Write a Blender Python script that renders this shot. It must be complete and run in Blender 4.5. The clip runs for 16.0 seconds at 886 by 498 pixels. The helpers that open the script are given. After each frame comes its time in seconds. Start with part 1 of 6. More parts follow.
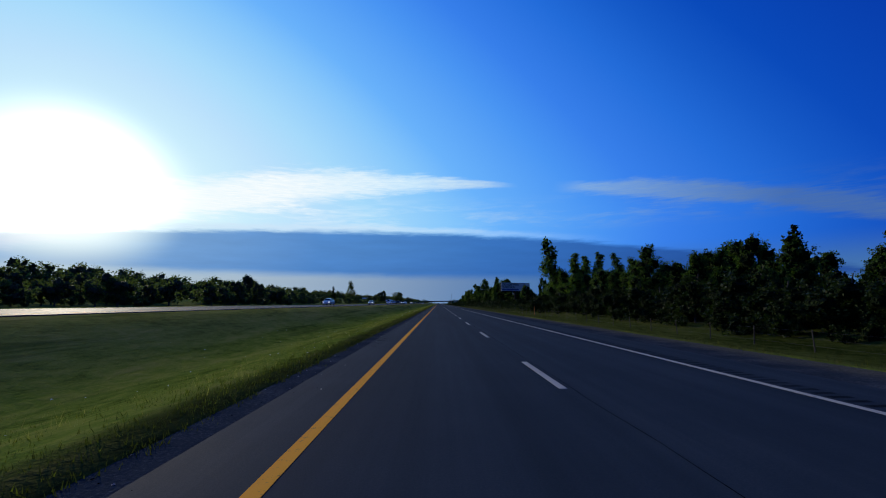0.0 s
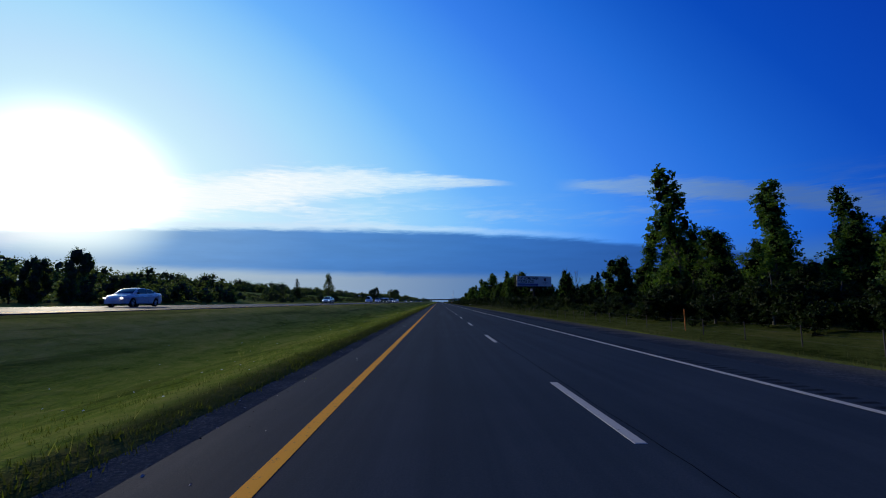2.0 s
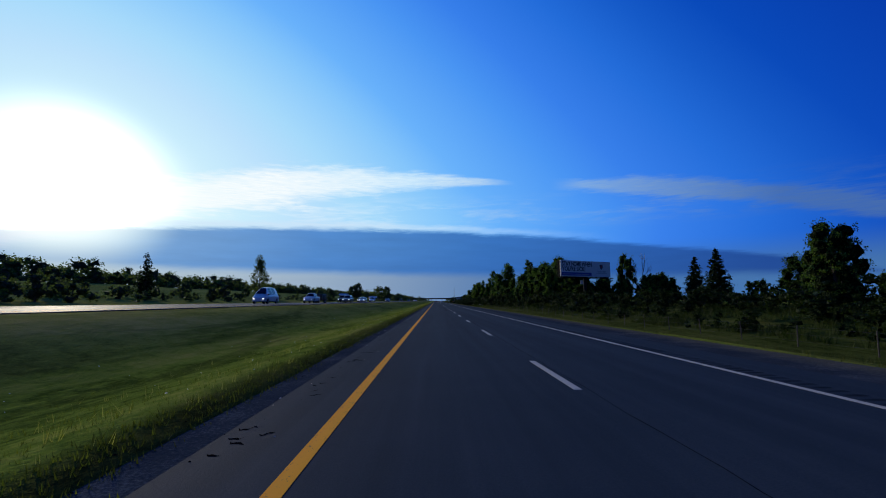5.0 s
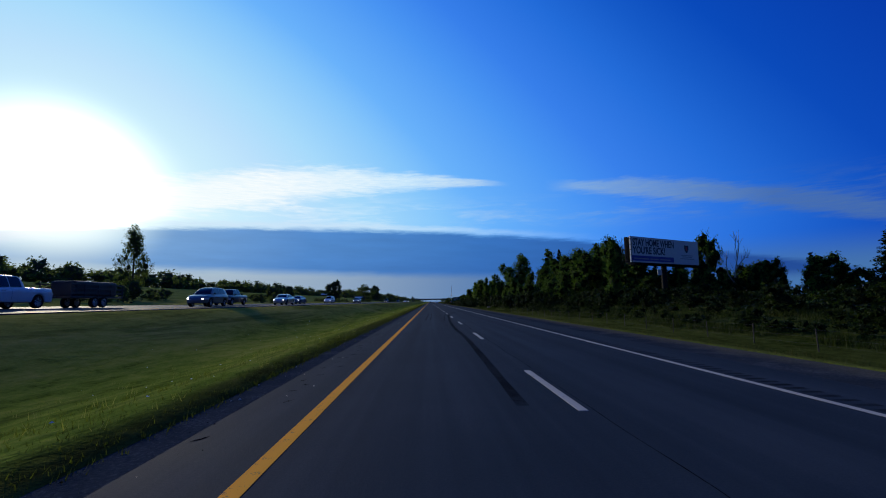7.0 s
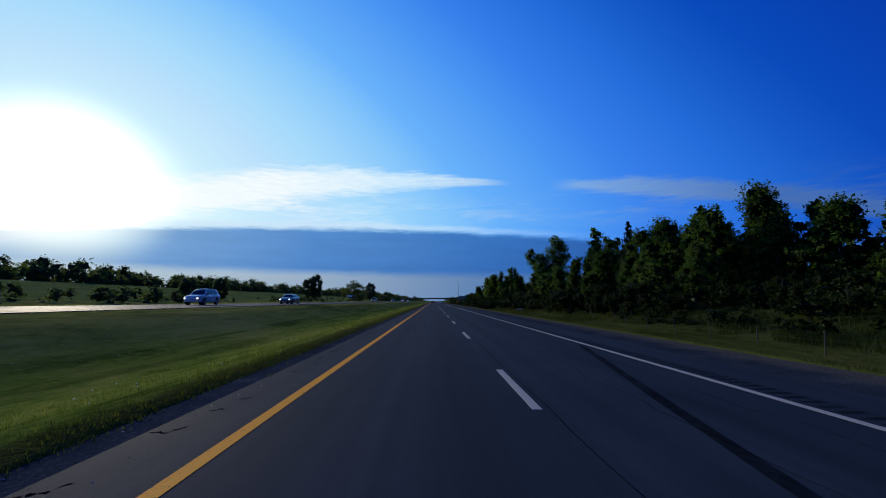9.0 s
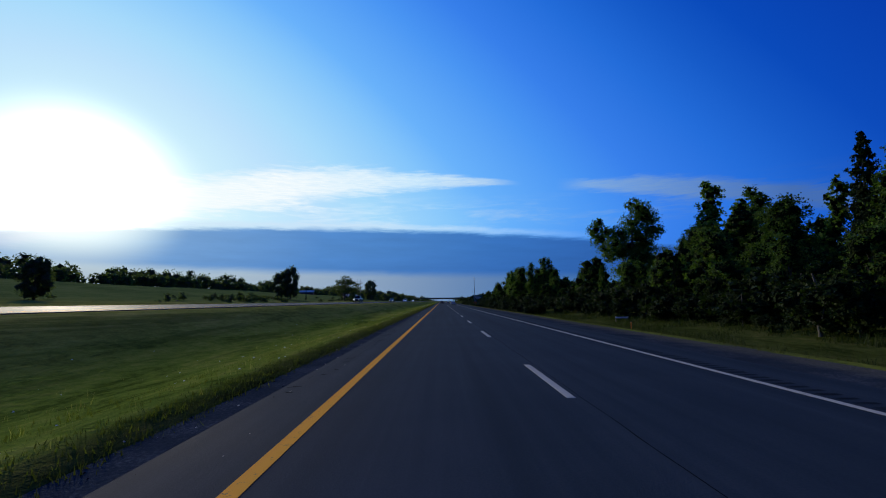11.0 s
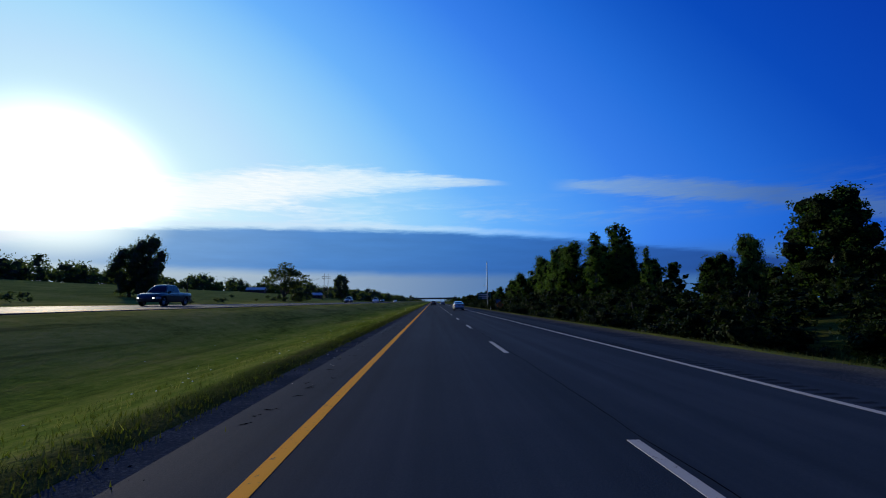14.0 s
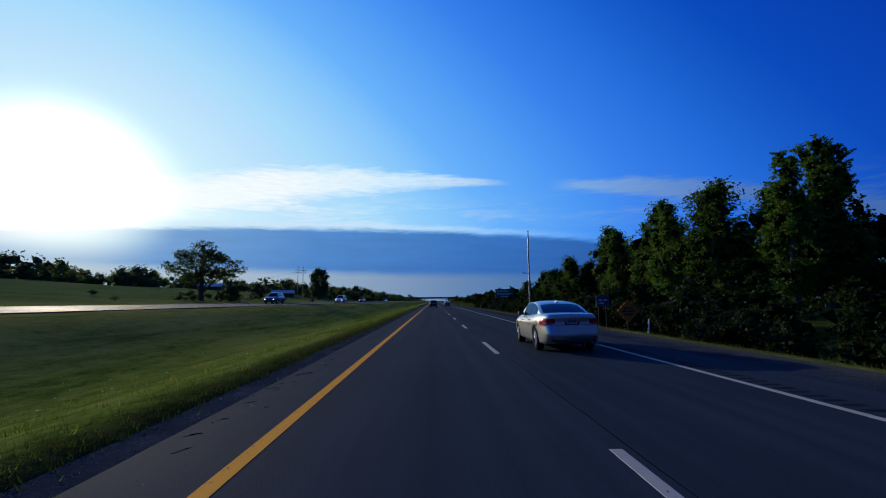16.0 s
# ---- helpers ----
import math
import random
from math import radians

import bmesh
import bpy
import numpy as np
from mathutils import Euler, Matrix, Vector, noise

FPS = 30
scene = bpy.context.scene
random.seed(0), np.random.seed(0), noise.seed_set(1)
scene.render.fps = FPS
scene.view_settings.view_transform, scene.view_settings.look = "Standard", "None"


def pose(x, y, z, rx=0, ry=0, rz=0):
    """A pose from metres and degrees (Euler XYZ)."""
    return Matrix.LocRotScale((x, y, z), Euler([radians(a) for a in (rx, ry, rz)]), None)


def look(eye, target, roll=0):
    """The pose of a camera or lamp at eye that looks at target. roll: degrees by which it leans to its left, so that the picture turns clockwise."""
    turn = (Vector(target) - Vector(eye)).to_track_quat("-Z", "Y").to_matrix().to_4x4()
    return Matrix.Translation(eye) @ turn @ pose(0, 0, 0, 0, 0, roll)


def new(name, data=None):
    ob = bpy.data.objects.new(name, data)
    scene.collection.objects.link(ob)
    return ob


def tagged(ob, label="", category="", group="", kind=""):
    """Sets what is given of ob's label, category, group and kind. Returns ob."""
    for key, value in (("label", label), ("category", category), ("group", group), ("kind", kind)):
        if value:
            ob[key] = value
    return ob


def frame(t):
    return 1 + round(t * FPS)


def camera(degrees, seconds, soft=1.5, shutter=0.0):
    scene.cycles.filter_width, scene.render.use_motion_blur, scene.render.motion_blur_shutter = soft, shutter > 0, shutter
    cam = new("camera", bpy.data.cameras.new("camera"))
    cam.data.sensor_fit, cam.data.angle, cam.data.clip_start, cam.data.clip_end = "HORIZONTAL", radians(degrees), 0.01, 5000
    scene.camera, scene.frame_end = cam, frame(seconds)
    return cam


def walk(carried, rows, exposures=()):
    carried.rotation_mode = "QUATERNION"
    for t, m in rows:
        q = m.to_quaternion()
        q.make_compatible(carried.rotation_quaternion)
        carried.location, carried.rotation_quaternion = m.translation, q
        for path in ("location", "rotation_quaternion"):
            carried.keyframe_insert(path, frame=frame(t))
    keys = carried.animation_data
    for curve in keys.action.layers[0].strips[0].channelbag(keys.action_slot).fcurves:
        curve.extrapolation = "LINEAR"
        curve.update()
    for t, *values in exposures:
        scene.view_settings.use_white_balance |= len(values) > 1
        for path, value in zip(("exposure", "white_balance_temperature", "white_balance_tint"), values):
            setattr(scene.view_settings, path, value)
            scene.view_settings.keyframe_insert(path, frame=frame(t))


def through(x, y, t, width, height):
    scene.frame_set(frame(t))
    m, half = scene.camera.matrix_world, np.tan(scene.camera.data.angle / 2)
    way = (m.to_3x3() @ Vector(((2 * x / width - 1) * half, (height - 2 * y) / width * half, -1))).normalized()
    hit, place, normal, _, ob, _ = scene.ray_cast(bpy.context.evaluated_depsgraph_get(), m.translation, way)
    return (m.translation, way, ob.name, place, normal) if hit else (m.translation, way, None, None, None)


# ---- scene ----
cam = camera(87.5, 16.0, soft=1.05)

PATH = [  # seconds, x, y, tilt, turn to the right
    (0.0, 1.489, 3.91, 6.69, 0.67),
    (0.5, 1.509, 20.12, 6.55, 0.91),
    (1.0, 1.534, 36.21, 6.48, 0.94),
    (1.5, 1.553, 52.21, 6.47, 0.82),
    (2.0, 1.548, 68.12, 6.49, 0.66),
    (2.5, 1.505, 83.96, 6.48, 0.57),
    (3.0, 1.432, 99.77, 6.49, 0.60),
    (3.5, 1.353, 115.55, 6.51, 0.73),
    (4.0, 1.295, 131.30, 6.49, 0.88),
    (4.5, 1.275, 147.04, 6.44, 0.95),
    (5.0, 1.288, 162.77, 6.38, 0.99),
    (5.5, 1.325, 178.48, 6.36, 1.06),
    (6.0, 1.378, 194.13, 6.39, 1.23),
    (6.5, 1.451, 209.71, 6.44, 1.49),
    (7.0, 1.575, 225.18, 6.47, 1.67),
    (7.5, 1.767, 240.53, 6.45, 1.68),
    (8.0, 1.985, 255.76, 6.42, 1.59),
    (8.5, 2.167, 270.93, 6.41, 1.45),
    (9.0, 2.234, 286.05, 6.40, 1.28),
    (9.5, 2.176, 301.12, 6.39, 1.05),
    (10.0, 2.035, 316.17, 6.36, 0.77),
    (10.5, 1.856, 331.20, 6.36, 0.47),
    (11.0, 1.677, 346.24, 6.41, 0.26),
    (11.5, 1.524, 361.32, 6.49, 0.23),
    (12.0, 1.407, 376.45, 6.55, 0.44),
    (12.5, 1.348, 391.66, 6.55, 0.84),
    (13.0, 1.363, 406.94, 6.53, 1.26),
    (13.5, 1.435, 422.24, 6.50, 1.46),
    (14.0, 1.520, 437.50, 6.44, 1.38),
    (14.5, 1.597, 452.70, 6.39, 1.22),
    (15.0, 1.675, 467.91, 6.38, 1.17),
    (15.5, 1.757, 483.24, 6.39, 1.24),
    (16.0, 1.836, 498.77, 6.40, 1.31),
]
EYE_HEIGHT = 1.50
ROLL = -0.587


def stance(x, y, tilt, turn):
    """The pose of the camera: tilted up and turned right, in degrees."""
    a, b = radians(tilt), radians(turn)
    way = Vector((math.sin(b) * math.cos(a), math.cos(b) * math.cos(a), math.sin(a)))
    eye = Vector((x, y, EYE_HEIGHT))
    return look(eye, eye + way, ROLL)


walk(cam, [(t, stance(x, y, tilt, turn)) for t, x, y, tilt, turn in PATH], exposures=[(0.0, 0.0), (16.0, 0.0)])

# ---- sky and sun ----
SUN_AZ, SUN_EL = radians(-39.0), radians(12.8)
SUN_DIR = Vector((math.sin(SUN_AZ) * math.cos(SUN_EL), math.cos(SUN_AZ) * math.cos(SUN_EL), math.sin(SUN_EL)))


class Graph:
    """Short hand for node trees."""

    def __init__(self, tree):
        self.tree = tree
        self.nodes = tree.nodes
        self.links = tree.links

    def put(self, socket, value):
        if isinstance(value, bpy.types.NodeSocket):
            self.links.new(value, socket)
        else:
            socket.default_value = value

    def node(self, kind, **inputs):
        n = self.nodes.new(kind)
        for key, value in inputs.items():
            self.put(n.inputs[key.replace("_", " ")], value)
        return n

    def math(self, op, a, b=0.0, c=0.0, clamp=False):
        n = self.nodes.new("ShaderNodeMath")
        n.operation, n.use_clamp = op, clamp
        for i, v in enumerate((a, b, c)):
            if i < len(n.inputs):
                self.put(n.inputs[i], v)
        return n.outputs[0]

    def add(self, a, b):
        return self.math("ADD", a, b)

    def sub(self, a, b):
        return self.math("SUBTRACT", a, b)

    def mul(self, a, b):
        return self.math("MULTIPLY", a, b)

    def step(self, v, lo, hi, out_lo=0.0, out_hi=1.0):
        n = self.nodes.new("ShaderNodeMapRange")
        n.interpolation_type = "SMOOTHSTEP"
        for i, x in enumerate((v, lo, hi, out_lo, out_hi)):
            self.put(n.inputs[i], x)
        return n.outputs[0]

    def mix(self, fac, a, b, blend="MIX"):
        n = self.nodes.new("ShaderNodeMix")
        n.data_type, n.blend_type = "RGBA", blend
        self.put(n.inputs[0], fac)
        for i, v in ((6, a), (7, b)):
            if isinstance(v, tuple) and len(v) == 3:
                v = (*v, 1.0)
            self.put(n.inputs[i], v)
        return n.outputs[2]

    def ramp(self, fac, stops, way="LINEAR"):
        n = self.nodes.new("ShaderNodeValToRGB")
        n.color_ramp.interpolation = way
        self.put(n.inputs[0], fac)
        e = n.color_ramp.elements
        while len(e) < len(stops):
            e.new(0.5)
        for el, (p, c) in zip(e, stops):
            el.position = p
            el.color = (*c, 1.0) if isinstance(c, tuple) else (c, c, c, 1.0)
        return n.outputs[0]

    def noise(self, vec, scale, detail=4.0, rough=0.55, distortion=0.0):
        n = self.nodes.new("ShaderNodeTexNoise")
        if vec is not None:
            self.links.new(vec, n.inputs["Vector"])
        n.inputs["Scale"].default_value = scale
        n.inputs["Detail"].default_value = detail
        n.inputs["Roughness"].default_value = rough
        n.inputs["Distortion"].default_value = distortion
        return n.outputs["Fac"]

    def mapped(self, vec, scale=(1, 1, 1), loc=(0, 0, 0)):
        n = self.nodes.new("ShaderNodeMapping")
        self.links.new(vec, n.inputs[0])
        n.inputs["Location"].default_value = loc
        n.inputs["Scale"].default_value = scale
        return n.outputs[0]


def build_sky():
    world = bpy.data.worlds.new("morning_sky")
    scene.world = world
    world.use_nodes = True
    g = Graph(world.node_tree)
    g.nodes.clear()
    view = g.nodes.new("ShaderNodeTexCoord").outputs["Generated"]
    xyz = g.nodes.new("ShaderNodeSeparateXYZ")
    g.links.new(view, xyz.inputs[0])
    deg = 180.0 / math.pi
    el = g.mul(g.math("ARCSINE", xyz.outputs[2]), deg)
    az = g.mul(g.math("ARCTAN2", xyz.outputs[0], xyz.outputs[1]), deg)
    dot = g.nodes.new("ShaderNodeVectorMath")
    dot.operation = "DOT_PRODUCT"
    g.links.new(view, dot.inputs[0])
    dot.inputs[1].default_value = SUN_DIR
    off = g.mul(g.math("ARCCOSINE", dot.outputs["Value"]), deg)  # degrees from the sun
    # clear air: Nishita under a deep blue that pales towards the sun
    sky = g.nodes.new("ShaderNodeTexSky")
    sky.sky_type, sky.sun_disc = "NISHITA", False
    sky.sun_elevation, sky.sun_rotation = SUN_EL, SUN_AZ
    air = g.mix(1.0, sky.outputs[0], (0.035, 0.045, 0.06), "MULTIPLY")
    reach = g.add(off, g.mul(g.math("MAXIMUM", g.sub(el, 10.0), 0.0), 0.9))
    blue = g.ramp(g.math("DIVIDE", reach, 140.0), [
        (0.0, (1.0, 1.0, 1.0)), (0.07, (0.74, 0.96, 1.0)), (0.12, (0.585, 0.85, 1.0)), (0.165, (0.505, 0.77, 1.0)), (0.22, (0.39, 0.72, 1.0)), (0.285, (0.24, 0.58, 1.0)),
        (0.325, (0.145, 0.46, 1.0)), (0.41, (0.068, 0.31, 0.93)), (0.46, (0.038, 0.22, 0.86)), (0.526, (0.015, 0.152, 0.72)), (0.57, (0.006, 0.104, 0.60)),
        (0.61, (0.001, 0.068, 0.51)), (0.72, (0.0, 0.030, 0.36)), (1.0, (0.014, 0.042, 0.21))])
    colour = g.mix(0.95, air, blue)
    # aureole round the sun
    spill = g.add(off, g.mul(g.math("MAXIMUM", g.sub(el, 13.0), 0.0), 0.4))
    halo = g.math("POWER", g.step(spill, 13.0, 1.0), 1.5)
    # pale haze along the horizon
    haze = g.step(el, 7.0, 2.6)
    haze_colour = g.mix(g.step(off, 58.0, 8.0), (0.06, 0.17, 0.41), (0.415, 0.52, 0.61))
    colour = g.mix(haze, colour, haze_colour)
    # cirrus
    plane = g.nodes.new("ShaderNodeCombineXYZ")
    g.put(plane.inputs[0], az)
    g.put(plane.inputs[1], el)
    flat = plane.outputs[0]
    wisp = g.noise(g.mapped(flat, (0.09, 0.55, 1.0)), 1.0, 6.0, 0.62, 0.6)
    fine = g.noise(g.mapped(flat, (0.35, 2.6, 1.0), (3, 1, 0)), 1.0, 5.0, 0.6, 0.4)
    ragged = g.add(g.mul(g.sub(wisp, 0.5), 1.7), g.mul(g.sub(fine, 0.5), 1.5))

    def streak(c0, c1, c2, width, from_az, to_az, fade):
        """A cloud whose middle runs along el = c0 + c1 az + c2 az^2."""
        line = g.add(c0, g.add(g.mul(az, c1), g.mul(g.mul(az, az), c2)))
        d = g.math("ABSOLUTE", g.math("DIVIDE", g.sub(el, line), width))
        body = g.sub(1.0, d)
        ends = g.mul(g.step(az, from_az - fade, from_az + fade), g.step(az, to_az + fade, to_az - fade))
        return g.mul(g.step(g.add(body, g.mul(ragged, 0.55)), 0.05, 0.75), ends)

    pale = g.ramp(g.math("DIVIDE", off, 100.0), [(0.2, (0.94, 0.99, 1.0)), (0.35, (0.66, 0.85, 0.98)), (0.5, (0.29, 0.50, 0.82)), (0.75, (0.07, 0.16, 0.40))])
    left_width = g.step(az, 10.0, -18.0, 0.45, 3.0)
    fibre = g.noise(g.mapped(flat, (0.5, 5.5, 1.0), (1, 9, 0)), 1.0, 4.0, 0.6, 0.8)
    upper = streak(14.75, -0.015, -0.0045, left_width, -75.0, 8.0, 2.5)
    colour = g.mix(g.mul(upper, g.math("ADD", 0.35, fibre, clamp=True)), colour, pale)
    right_width = g.step(az, 12.0, 30.0, 1.0, 1.6)
    right = streak(13.35, 0.094, -0.0047, right_width, 16.5, 60.0, 2.5)
    colour = g.mix(g.mul(right, g.add(0.4, g.mul(fibre, 0.7))), colour, pale)
    thin = g.mul(g.step(el, 8.0, 10.0), g.step(el, 13.5, 10.5))
    thin = g.mul(thin, g.step(g.add(wisp, g.mul(fine, 0.4)), 0.62, 0.95))
    colour = g.mix(g.mul(thin, 0.5), colour, pale)
    # the low dark bank of cloud with its bright upper rim
    top = g.add(g.add(8.75, g.mul(az, -0.045)), g.add(g.mul(g.mul(az, az), -0.002), g.add(g.mul(g.sub(wisp, 0.5), 0.9), g.mul(g.sub(fine, 0.5), 0.7))))
    rim = g.mul(g.step(g.math("ABSOLUTE", g.sub(el, g.add(top, 0.2))), 0.7, 0.0), g.step(off, 62.0, 25.0))
    colour = g.mix(g.mul(rim, g.math("ADD", 0.15, g.mul(fibre, 1.05), clamp=True)), colour, (0.62, 0.78, 0.94))
    bank = g.mul(g.step(g.sub(top, el), -0.15, 0.65), g.mul(g.step(g.add(el, g.add(g.mul(az, 0.02), g.mul(g.sub(wisp, 0.5), 0.8))), 2.6, 3.8), g.step(off, 5.0, 12.0)))
    bank_colour = g.ramp(g.math("DIVIDE", off, 100.0), [(0.08, (0.15, 0.33, 0.64)), (0.25, (0.055, 0.21, 0.56)), (0.45, (0.032, 0.145, 0.47)), (0.75, (0.014, 0.065, 0.30))])
    billow = g.noise(g.mapped(flat, (0.12, 0.9, 1.0), (8, 5, 0)), 1.0, 5.0, 0.6)
    bank_colour = g.mix(1.0, bank_colour, g.add(0.82, g.mul(billow, 0.36)), "MULTIPLY")
    colour = g.mix(g.mul(bank, 0.92), colour, bank_colour)
    glow = g.mix(1.0, (1.0, 0.97, 0.9), g.mul(halo, 1.3), "MULTIPLY")
    dim = g.sub(1.0, g.mul(g.step(g.sub(top, el), -0.05, 0.5), 0.9))
    colour = g.mix(1.0, colour, g.mix(1.0, glow, dim, "MULTIPLY"), "ADD")
    below = g.step(el, -1.0, -4.0)
    colour = g.mix(below, colour, (0.02, 0.03, 0.03))
    back = g.node("ShaderNodeBackground", Color=colour, Strength=1.0)
    out = g.nodes.new("ShaderNodeOutputWorld")
    g.links.new(back.outputs[0], out.inputs[0])


build_sky()
sun_data = bpy.data.lights.new("sun", "SUN")
sun_data.energy, sun_data.angle, sun_data.color = 2.5, radians(0.5), (1.0, 0.88, 0.68)
sun = new("sun", sun_data)
sun.matrix_world = look((0, 0, 60), Vector((0, 0, 60)) - SUN_DIR)


# ---- materials ----
def material(name):
    m = bpy.data.materials.new(name)
    m.use_nodes = True
    g = Graph(m.node_tree)
    g.nodes.clear()
    out = g.nodes.new("ShaderNodeOutputMaterial")
    bsdf = g.nodes.new("ShaderNodeBsdfPrincipled")
    g.links.new(bsdf.outputs[0], out.inputs[0])
    return m, g, bsdf, out


def world_place(g):
    return g.nodes.new("ShaderNodeNewGeometry").outputs["Position"]


def plain(name, colour, rough=0.5, metal=0.0, wear=0.12, scale=3.0, coat=0.0, gloss=0.5):
    """Paint, metal or plastic with a little unevenness of tone and gloss."""
    m, g, b, out = material(name)
    place = g.nodes.new("ShaderNodeTexCoord").outputs["Object"]
    n = g.noise(place, scale, 5.0)
    f = g.noise(place, scale * 14.0, 3.0)
    tone = g.add(g.mul(g.sub(n, 0.5), wear * 2), g.mul(g.sub(f, 0.5), wear))
    c = g.mix(1.0, colour, g.add(tone, 1.0), "MULTIPLY")
    g.put(b.inputs["Base Color"], c)
    g.put(b.inputs["Roughness"], g.math("ADD", rough, g.mul(g.sub(n, 0.5), 0.15), clamp=True))
    b.inputs["Metallic"].default_value = metal
    b.inputs["Specular IOR Level"].default_value = gloss
    b.inputs["Coat Weight"].default_value = coat
    b.inputs["Coat Roughness"].default_value = 0.06
    return m


def make_asphalt(name, dark, mid, light, gloss, rough):
    m, g, b, out = material(name)
    p = world_place(g)
    lanes = g.noise(g.mapped(p, (0.9, 0.012, 1.0)), 1.0, 4.0)
    tracks = g.noise(g.mapped(p, (2.4, 0.05, 1.0), (7, 0, 0)), 1.0, 4.0, 0.6)
    patch = g.noise(p, 0.35, 5.0, 0.6)
    grain = g.noise(p, 38.0, 3.0, 0.7)
    tone = g.add(g.mul(lanes, 0.38), g.add(g.mul(tracks, 0.2), g.add(g.mul(patch, 0.22), g.mul(grain, 0.2))))
    tone = g.add(g.mul(g.sub(tone, 0.5), 1.35), 0.5)
    c = g.ramp(tone, [(0.3, dark), (0.5, mid), (0.72, light)])
    g.put(b.inputs["Base Color"], c)
    g.put(b.inputs["Roughness"], g.add(rough, g.mul(patch, 0.2)))
    b.inputs["Specular IOR Level"].default_value = gloss
    bump = g.node("ShaderNodeBump", Strength=0.5, Distance=0.01, Height=grain)
    g.links.new(bump.outputs[0], b.inputs["Normal"])
    return m


def make_paint(name, colour):
    m, g, b, out = material(name)
    p = world_place(g)
    worn = g.add(g.mul(g.noise(p, 7.0, 5.0, 0.7), 0.6), g.mul(g.noise(p, 45.0, 3.0, 0.7), 0.4))
    c = g.mix(g.step(worn, 0.34, 0.44), (0.05, 0.05, 0.05), colour)
    c = g.mix(g.mul(g.noise(p, 1.3, 3.0), 0.06), c, (0.06, 0.05, 0.035))
    g.put(b.inputs["Base Color"], c)
    b.inputs["Roughness"].default_value = 0.8
    b.inputs["Specular IOR Level"].default_value = 0.08
    return m


def make_gravel():
    m, g, b, out = material("gravel_shoulder")
    p = world_place(g)
    stones = g.noise(p, 22.0, 4.0, 0.7)
    large = g.noise(p, 0.8, 4.0)
    c = g.ramp(g.add(g.mul(stones, 0.6), g.mul(large, 0.4)), [(0.32, (0.019, 0.026, 0.035)), (0.52, (0.037, 0.047, 0.060)), (0.80, (0.14, 0.15, 0.165))])
    side = g.nodes.new("ShaderNodeSeparateXYZ")
    g.links.new(p, side.inputs[0])
    dusty = g.step(g.add(side.outputs[0], g.mul(g.sub(large, 0.5), 1.4)), 9.5, 10.6)
    c = g.mix(g.mul(dusty, 0.8), c, g.ramp(stones, [(0.3, (0.05, 0.047, 0.036)), (0.55, (0.115, 0.105, 0.08)), (0.8, (0.22, 0.20, 0.15))]))
    g.put(b.inputs["Base Color"], c)
    b.inputs["Roughness"].default_value = 0.9
    b.inputs["Specular IOR Level"].default_value = 0.0
    bump = g.node("ShaderNodeBump", Strength=0.8, Distance=0.03, Height=stones)
    g.links.new(bump.outputs[0], b.inputs["Normal"])
    return m


